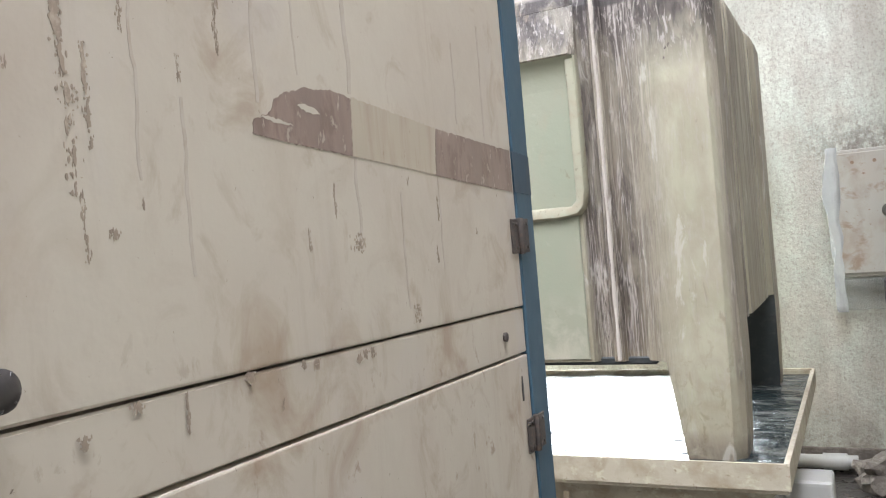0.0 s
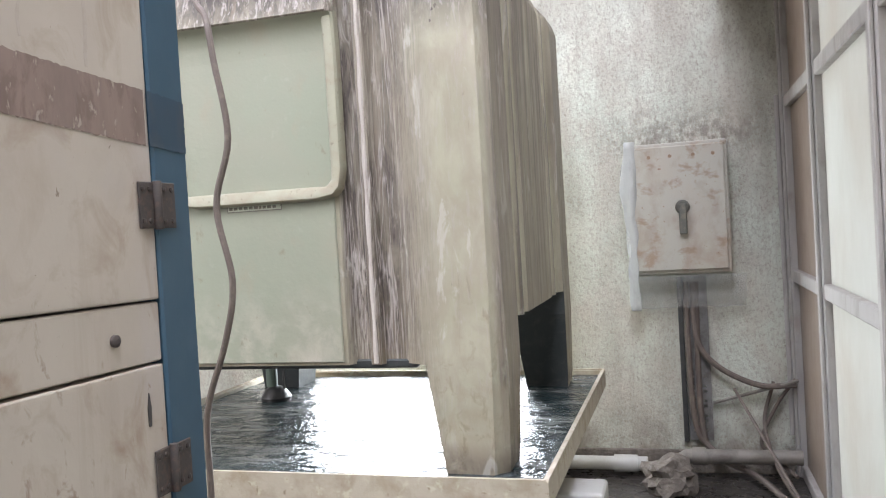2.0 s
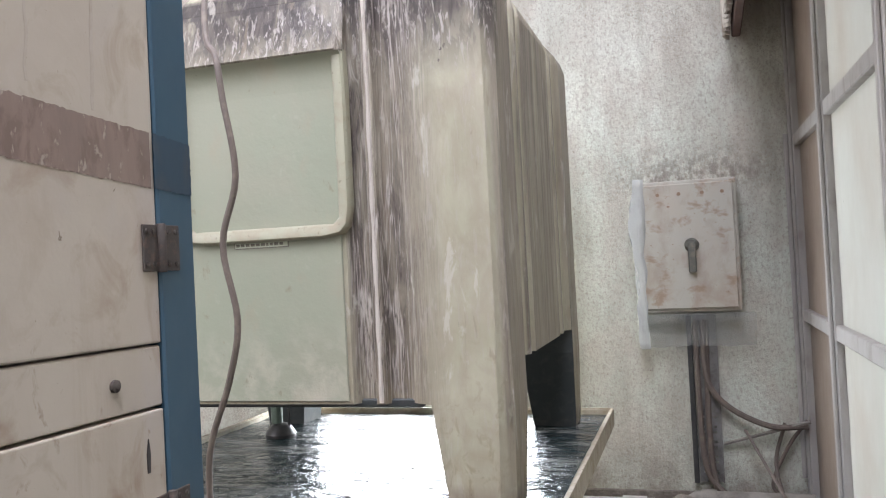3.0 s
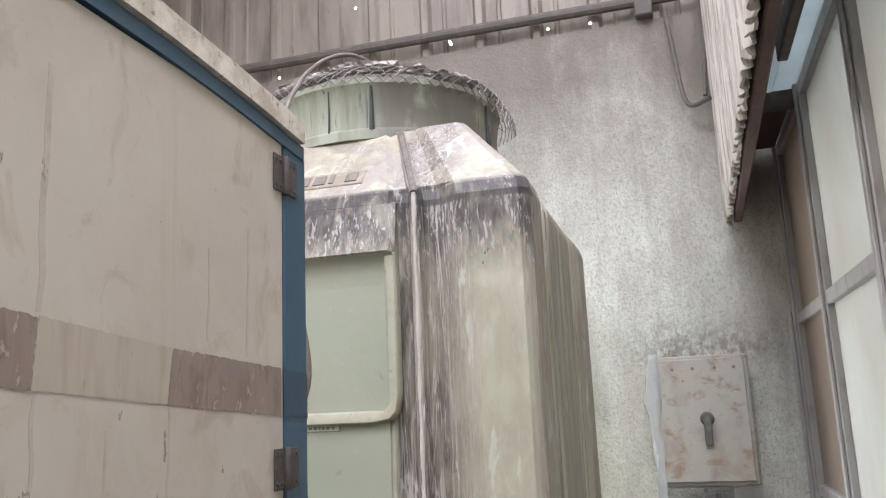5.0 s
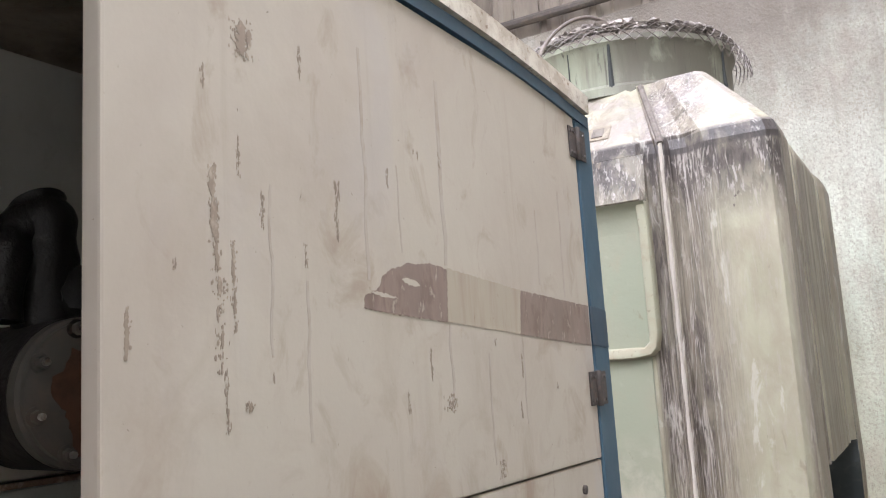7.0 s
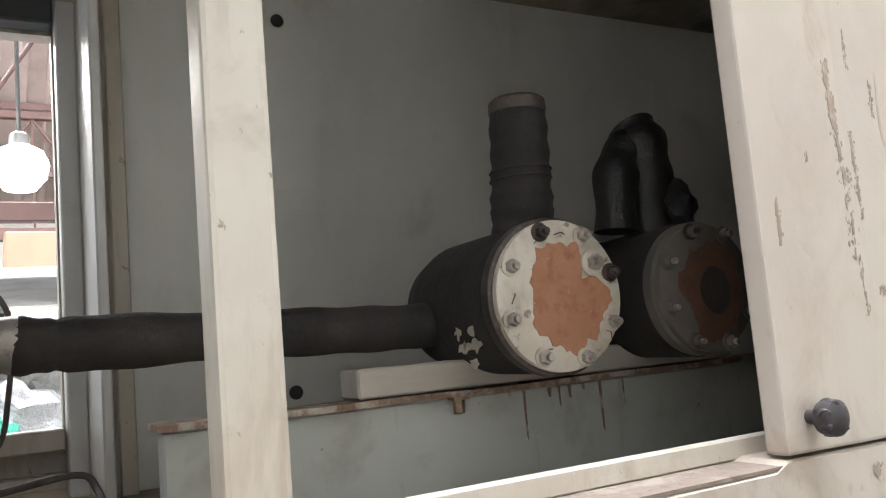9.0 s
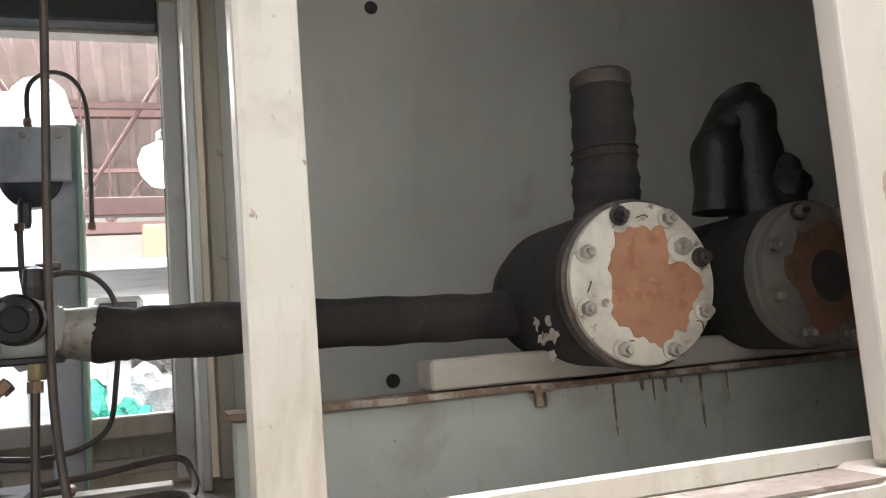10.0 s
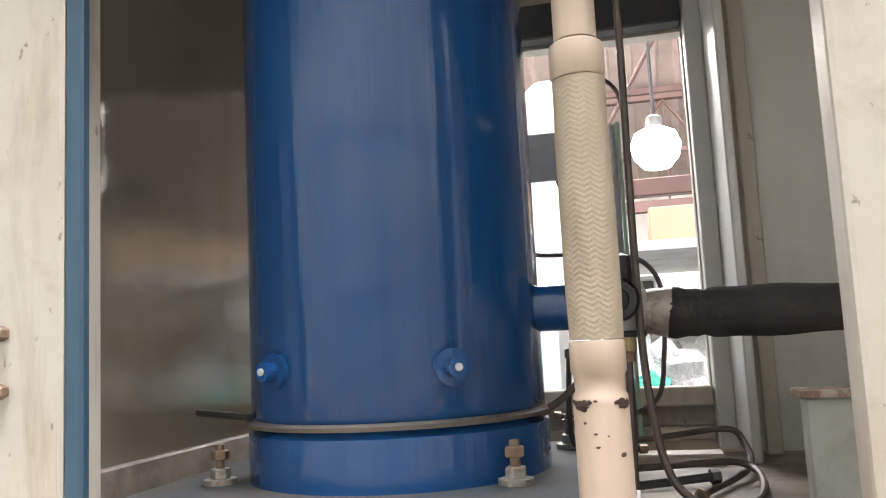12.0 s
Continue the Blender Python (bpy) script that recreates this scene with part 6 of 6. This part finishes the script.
def vessel(y, z, x, label, dim=False):
    v = thing("evaporator_shell", x, y, 1.36, label, "evaporator", "evaporator shells")
    # dim swaps in darker colours for the shell standing deeper in shade
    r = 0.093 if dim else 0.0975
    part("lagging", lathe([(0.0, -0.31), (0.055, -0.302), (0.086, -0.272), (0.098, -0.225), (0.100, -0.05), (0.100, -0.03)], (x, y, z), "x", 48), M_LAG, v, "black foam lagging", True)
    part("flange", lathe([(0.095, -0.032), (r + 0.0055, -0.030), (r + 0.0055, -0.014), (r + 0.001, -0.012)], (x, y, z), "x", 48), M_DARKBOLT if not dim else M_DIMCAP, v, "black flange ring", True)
    part("cover", lathe([(0.088, -0.0125), (r, -0.011), (r, -0.002), (r - 0.003, 0.0), (0, 0.0)], (x, y, z), "x", 64), M_DIMCAP if dim else M_CAP, v, "grey cover plate coloured as if in shade" if dim else "grey-white painted cover plate", True)
    rn = random.Random(3 + dim)
    n = 72
    pts = []
    for k in range(n):
        a = 2 * math.pi * k / n
        rr = 0.065 + 0.020 * noise.noise(Vector((math.cos(a) * 1.6, math.sin(a) * 1.6, 5.0 + dim))) + 0.010 * noise.noise(Vector((math.cos(a) * 6, math.sin(a) * 6, 1.0)))
        if not dim:
            rr -= 0.034 * math.exp(-((a - radians(42)) / 0.24) ** 2)
        pts.append((y + 0.010 + rr * math.cos(a), z - 0.004 + rr * 1.04 * math.sin(a)))
    part("primer_patch", outline(pts, 0, x + 0.0002, x + 0.001), M_PRIMER if not dim else M_SHADEPRIMER, v, "patch of bare orange primer")
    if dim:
        part("back_flange", lathe([(0.088, -0.044), (0.098, -0.043), (0.099, -0.040), (0.099, -0.037), (0.095, -0.035), (0.088, -0.034)], (x, y, z), "x", 48), M_SHADECAP, v, "pale grey back flange", True)
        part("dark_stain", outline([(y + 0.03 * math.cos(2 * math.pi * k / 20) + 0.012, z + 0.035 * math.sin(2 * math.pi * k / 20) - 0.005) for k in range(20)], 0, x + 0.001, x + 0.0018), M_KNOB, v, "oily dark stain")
    for k in range(8):
        a = radians(18 + 45 * k)
        p = (x + 0.0005, y + 0.0855 * math.cos(a), z + 0.0855 * math.sin(a))
        dark = k in (0, 2)
        b = part("bolt", hexagon((p[0] + 0.0025, p[1], p[2]), "x", 0.0088, 0.010), (M_DARKBOLT if dark else M_BOLT) if not dim else M_DIMCAP, v)
        part("washer", lathe([(0.0125, 0.0), (0.0125, 0.0024)], p, "x", 16), M_DARKBOLT if dark else (M_CAP if not dim else M_DIMCAP), b)
        part("stud_end", lathe([(0.0045, 0.0), (0.0045, 0.006)], (p[0] + 0.0125, p[1], p[2]), "x", 8), M_DARKBOLT if dark else M_BOLT, b)
    if not dim:
        pb = part("plug", hexagon((x + 0.004, y + 0.052, z + 0.040), "x", 0.0105, 0.013), M_BOLT, v, "dull steel drain plug")
        part("plug_washer", lathe([(0.0175, 0.0), (0.0175, 0.0035)], (x + 0.0008, y + 0.052, z + 0.040), "x", 18), M_CAP, pb)
        for k, (dy, dz, rot) in enumerate(((-0.075, 0.0, 70), (0.07, -0.055, 120), (-0.03, 0.072, 40), (-0.03, -0.07, 200), (0.005, 0.078, 0))):
            c, s = math.cos(radians(rot)), math.sin(radians(rot))
            part("scribed_mark", tube([(x + 0.0006, y + dy - 0.008 * c, z + dz - 0.008 * s), (x + 0.0006, y + dy + 0.003, z + dz + 0.003), (x + 0.0006, y + dy + 0.008 * c, z + dz + 0.006 * s)], 0.0008, 4), M_KNOB, v)
        for k in range(7):
            part("paint_splash", lump((x - 0.075 - 0.018 * (k % 3), y - 0.093 + 0.004 * (k % 2), z - 0.03 - 0.008 * k + 0.006 * (k % 3)), 0.009, 0.002, 0.010 - 0.0008 * k, 1.3, k * 1.3, 2), M_CAP, v, "splash of white paint")
    return v


vessel(0.297, 1.472, -0.915, "black lagged evaporator shell with a bolted white cover peeling to primer")
vessel(0.574, 1.472, -0.930, "black lagged evaporator shell with a bolted grey cover coloured as if in shade", True)

st = thing("lagged_stub", -1.005, 0.317, 1.56, "upright stub pipe wrapped in black tape lagging", "pipe")
part("wrap", tube([(-1.0, 0.305, 1.55), (-1.0, 0.308, 1.60), (-1.0, 0.312, 1.66), (-1.0, 0.315, 1.735)], lambda u: 0.0435 + 0.0018 * (1 if 0.3 < u < 0.42 else 0) - 0.0012 * math.sin(u * 40) - 0.003 * u, 24, steps=12), M_LAG, st, "black ridged tape wrap", True)
for z in (1.64, 1.652):
    part("tape_edge", lathe([(0.0425, z - 0.002), (0.0445, z), (0.0425, z + 0.003)], (-1.0, 0.306 + (z - 1.55) * 0.05, 0), "z", 24), M_LAG, st, smooth=True)
part("top", lathe([(0.039, 1.735), (0.041, 1.738), (0.04, 1.752), (0.034, 1.757), (0, 1.758)], (-1.0, 0.3155, 0), "z", 24), M_HINGE, st, "dusty brown pipe end", True)
st = thing("lagged_elbow", -1.03, 0.60, 1.56, "lumpy pipe elbow wrapped in shiny black bitumen tape", "pipe")
part("column", tube([(-1.03, 0.57, 1.55), (-1.03, 0.572, 1.64), (-1.03, 0.572, 1.70), (-1.05, 0.570, 1.738)], lambda u: 0.040 + 0.003 * math.sin(u * 19), 18, steps=8), M_BITUMEN, st, smooth=True)
part("branch", tube([(-1.045, 0.565, 1.712), (-1.04, 0.530, 1.685), (-1.03, 0.508, 1.645), (-1.03, 0.500, 1.57)], lambda u: 0.034 + 0.003 * math.sin(u * 13), 16, steps=8), M_BITUMEN, st, smooth=True)
part("lump", lump((-1.01, 0.603, 1.60), 0.036, 0.036, 0.045, 0.5, 7.0), M_BITUMEN, st, smooth=True)
part("saddle", box(-1.10, -1.07, 0.50, 0.58, 1.41, 1.56, 0.01), M_LAG, st)

# ---- instrument stand and capillaries behind the riser ----
ins = thing("instrument_stand", -1.58, -0.40, 1.223, "grey channel stand carrying an instrument plate and gauge", "instrument stand")
part("channel", box(-1.60, -1.575, -0.425, -0.375, 1.223, 1.842, 0.003), M_GREYPLATE, ins)
part("channel_edge", box(-1.60, -1.555, -0.374, -0.366, 1.223, 1.840, 0.002), M_GREENEDGE, ins, "pale green channel edge")
part("plate", box(-1.562, -1.552, -0.68, -0.382, 1.738, 1.832, 0.003), M_GREYPLATE, ins, "grey instrument plate")
part("gauge", lathe([(0.0, 0), (0.047, 0), (0.05, 0.006), (0.05, 0.03), (0.04, 0.038), (0, 0.04)], (-1.606, -0.446, 1.748), "x", 28), M_BLACK, ins, "black round gauge", True)
for y in (-0.40, -0.455, -0.56):
    part("screw", hexagon((-1.552, y, 1.816), "x", 0.006, 0.005), M_BOLT, ins)
part("fitting", lathe([(0.009, 1.66), (0.011, 1.67), (0.011, 1.70), (0.006, 1.712)], (-1.555, -0.455, 0), "z", 8), M_BLACK, ins)
CAPS = [
    ("capillary_tube", [(-1.035, -0.378, 1.225), (-1.035, -0.374, 1.415)], 0.005, M_COPPER),
    ("capillary_tube", [(-1.03, -0.355, 2.17), (-1.03, -0.356, 1.8), (-1.025, -0.358, 1.5), (-1.02, -0.352, 1.35), (-1.0, -0.33, 1.26), (-0.97, -0.27, 1.228)], 0.005, M_COPPER),
    ("capillary_tube", [(-1.5, -0.455, 1.66), (-1.5, -0.45, 1.56), (-1.46, -0.42, 1.52)], 0.005, M_COPPER),
    ("capillary_tube", [(-1.557, -0.447, 1.833), (-1.57, -0.448, 1.90), (-1.59, -0.432, 1.932), (-1.60, -0.405, 1.942), (-1.60, -0.378, 1.928), (-1.60, -0.361, 1.89), (-1.60, -0.356, 1.8), (-1.60, -0.356, 1.66)], 0.0042, M_COPPER),
    ("capillary_tube", [(-1.53, -0.56, 1.72), (-1.53, -0.562, 1.62), (-1.53, -0.54, 1.595), (-1.53, -0.45, 1.59), (-1.53, -0.40, 1.592)], 0.0042, M_COPPER),
    ("capillary_tube", [(-1.5, -0.45, 1.55), (-1.49, -0.40, 1.575), (-1.49, -0.345, 1.565), (-1.49, -0.315, 1.51), (-1.49, -0.32, 1.4), (-1.5, -0.34, 1.32), (-1.5, -0.42, 1.29), (-1.5, -0.52, 1.3)], 0.0045, M_COPPER),
    ("capillary_tube", [(-1.2, -0.46, 1.42), (-1.2, -0.465, 1.30), (-1.22, -0.44, 1.275), (-1.25, -0.36, 1.27)], 0.004, M_COPPER),
    ("capillary_tube", [(-1.15, -0.44, 1.42), (-1.15, -0.44, 1.24)], 0.004, M_COPPER),
    ("floor_tube", [(-1.35, -0.50, 1.262), (-1.36, -0.35, 1.272), (-1.38, -0.24, 1.282), (-1.36, -0.215, 1.262), (-1.28, -0.22, 1.236), (-1.1, -0.30, 1.23)], 0.0052, M_COPPER),
    ("floor_tube", [(-1.2, -0.50, 1.244), (-1.22, -0.36, 1.248), (-1.25, -0.25, 1.25), (-1.22, -0.215, 1.24), (-1.08, -0.23, 1.231), (-0.94, -0.30, 1.231), (-0.90, -0.37, 1.231)], 0.0052, M_COPPER),
    ("floor_tube", [(-1.1, -0.49, 1.232), (-1.13, -0.36, 1.24), (-1.16, -0.27, 1.245)], 0.006, M_BLACK),
    ("floor_tube", [(-1.05, -0.40, 1.415), (-1.05, -0.46, 1.36), (-1.05, -0.49, 1.345)], 0.005, M_COPPER),
]
for nm, pts, r, m in CAPS:
    tb = thing(nm, *pts[-1], "thin dark refrigerant tube bent between fittings" if nm[0] == "c" else "copper tube lying across the drip pan", "tube", "refrigerant tubes")
    part("pipe", tube(pts, r, 8), m, tb, smooth=True)
    for e, q in ((pts[0], pts[1]), (pts[-1], pts[-2])):
        d = (Vector(q) - Vector(e)).normalized()
        part("flare_nut", tube([Vector(e) + d * 0.001, Vector(e) + d * 0.013], r * 1.7, 6, False), M_STUD if m is M_COPPER else M_BLACK, tb)
single("foil_dish", lathe([(0.04, 1.2235), (0.055, 1.225), (0.062, 1.262), (0.058, 1.262), (0.05, 1.23), (0, 1.229)], (-0.93, -0.425, 0), "z", 6), M_GREYPLATE, "bright crumpled foil cup on the drip pan", "cup", origin=(-0.93, -0.425, 1.2235))

# ---- hall behind the cabinet ----
mc = thing("moulding_machine", -3.0, -1.35, FLOOR, "tall white machine with a green dome in the hall", "machine")
part("body", box(-3.8, -2.6, -2.1, -0.60, FLOOR, 2.20, 0.03, seg=2), M_WHITE, mc)
part("hood", box(-3.75, -3.2, -1.9, -0.545, 2.20, 2.42, 0.03, seg=2), M_WHITE, mc)
part("dome", lathe([(0.105, 2.42), (0.105, 2.47), (0.095, 2.51), (0.06, 2.545), (0, 2.56)], (-3.5, -0.675, 0), "z", 24), M_MINT, mc, "pale green dome", True)
part("base", box(-3.55, -2.45, -2.15, -0.55, FLOOR, FLOOR + 0.12, 0.01), M_GREYPLATE, mc)
rk = thing("steel_rack", -2.6, -0.2, FLOOR, "dark steel rack piled with bags and cartons", "rack")
for xx in (-3.1, -2.3):
    for yy in (-0.52, 0.6):
        part("post", box(xx - 0.02, xx + 0.02, yy - 0.02, yy + 0.02, FLOOR, 1.72, 0.003), M_GREYPLATE, rk)
for z in (0.55, 1.20, 1.66):
    part("shelf", box(-3.12, -2.28, -0.54, 0.62, z, z + 0.03, 0.004), M_GREYPLATE, rk)
for k, (px, py, pz, rx, m, lab) in enumerate([(-2.42, -0.30, 1.33, 0.10, M_BAG, "crumpled clear bag on the rack"), (-2.40, -0.44, 1.35, 0.075, M_GREENBAG, "green plastic bag on the rack"),
                                             (-2.55, -0.15, 1.34, 0.12, M_BAG, "crumpled clear bag on the rack"), (-2.38, -0.33, 1.275, 0.06, M_GREENBAG, "green plastic bag on the rack"), (-2.5, 0.1, 1.34, 0.12, M_BAG, "crumpled clear bag on the rack")]):
    single("plastic_bag", lump((px, py, 1.228 + rx), rx, rx * 1.05, rx, 0.5, k * 3.3, 3), m, lab, "bag", "bags on the rack", smooth=True, origin=(px, py, 1.228))
for k, (x0, y0, w, d, z0, h) in enumerate([(-3.1, -0.30, 0.3, 0.28, 1.691, 0.17), (-3.05, 0.05, 0.35, 0.45, 1.691, 0.22), (-2.95, -0.35, 0.3, 0.5, 1.231, 0.32), (-2.75, 0.25, 0.3, 0.3, 1.231, 0.3)]):
    single("carton", box(x0, x0 + w, y0, y0 + d, z0, z0 + h, 0.006), M_CARTON, "closed brown cardboard carton on the rack", "carton", "cartons on the rack")
sc = thing("operator_panel", -2.33, -0.33, 1.231, "dark grey control panel standing on the rack", "control panel")
part("case", box(-2.42, -2.34, -0.415, -0.295, 1.44, 1.60, 0.010), M_GREYPLATE, sc)
part("screen", box(-2.339, -2.335, -0.400, -0.310, 1.465, 1.585, 0.002), M_BLACK, sc, "dark glass screen")
part("foot", box(-2.40, -2.35, -0.39, -0.33, 1.231, 1.44, 0.004), M_GREYPLATE, sc)
cb = thing("hall_cabinet", -6.8, 0.5, FLOOR, "pale steel cupboards along the hall", "cupboard")
for k in range(4):
    part("cupboard_body", box(-7.2, -6.5, -2.0 + k * 0.95, -1.1 + k * 0.95, FLOOR, 1.9, 0.01), M_WHITE, cb)


def hall_lamp(x, y, z, k=1.0):
    lm = thing("hall_lamp", x, y, z, "glaring round lamp hung in the hall", "lamp", "hall lamps")
    part("globe", lathe([(r * k, z + h * k) for r, h in ((0.0, -0.16), (0.08, -0.145), (0.135, -0.08), (0.152, 0.0), (0.125, 0.07), (0.05, 0.11))], (x, y, 0), "z", 24), M_LAMP, lm, "lit glass globe", True)
    part("cap", lathe([(r * k, z + h * k) for r, h in ((0.055, 0.108), (0.05, 0.17), (0.02, 0.19), (0, 0.19))], (x, y, 0), "z", 16), M_BLACK, lm, smooth=True)
    part("cord", tube([(x, y, z + 0.19 * k), (x, y, 6.0 + (x + 2.6) * 0.317)], 0.01, 6, False), M_BLACK, lm)


hall_lamp(-4.0, -0.214, 2.345, 0.78)
hall_lamp(-4.0, -1.075, 2.85, 0.85)


def motions():
    """The water drifts and laps in its basin."""
    m = water.matrix_basis.copy()
    walk(water, [(0.3 * k, Matrix.Translation((0.012 * math.sin(k * 1.7), 0.010 * math.sin(k * 2.3 + 1), 0.0015 * math.sin(k * 2.9))) @ m) for k in range(41)])


motions()
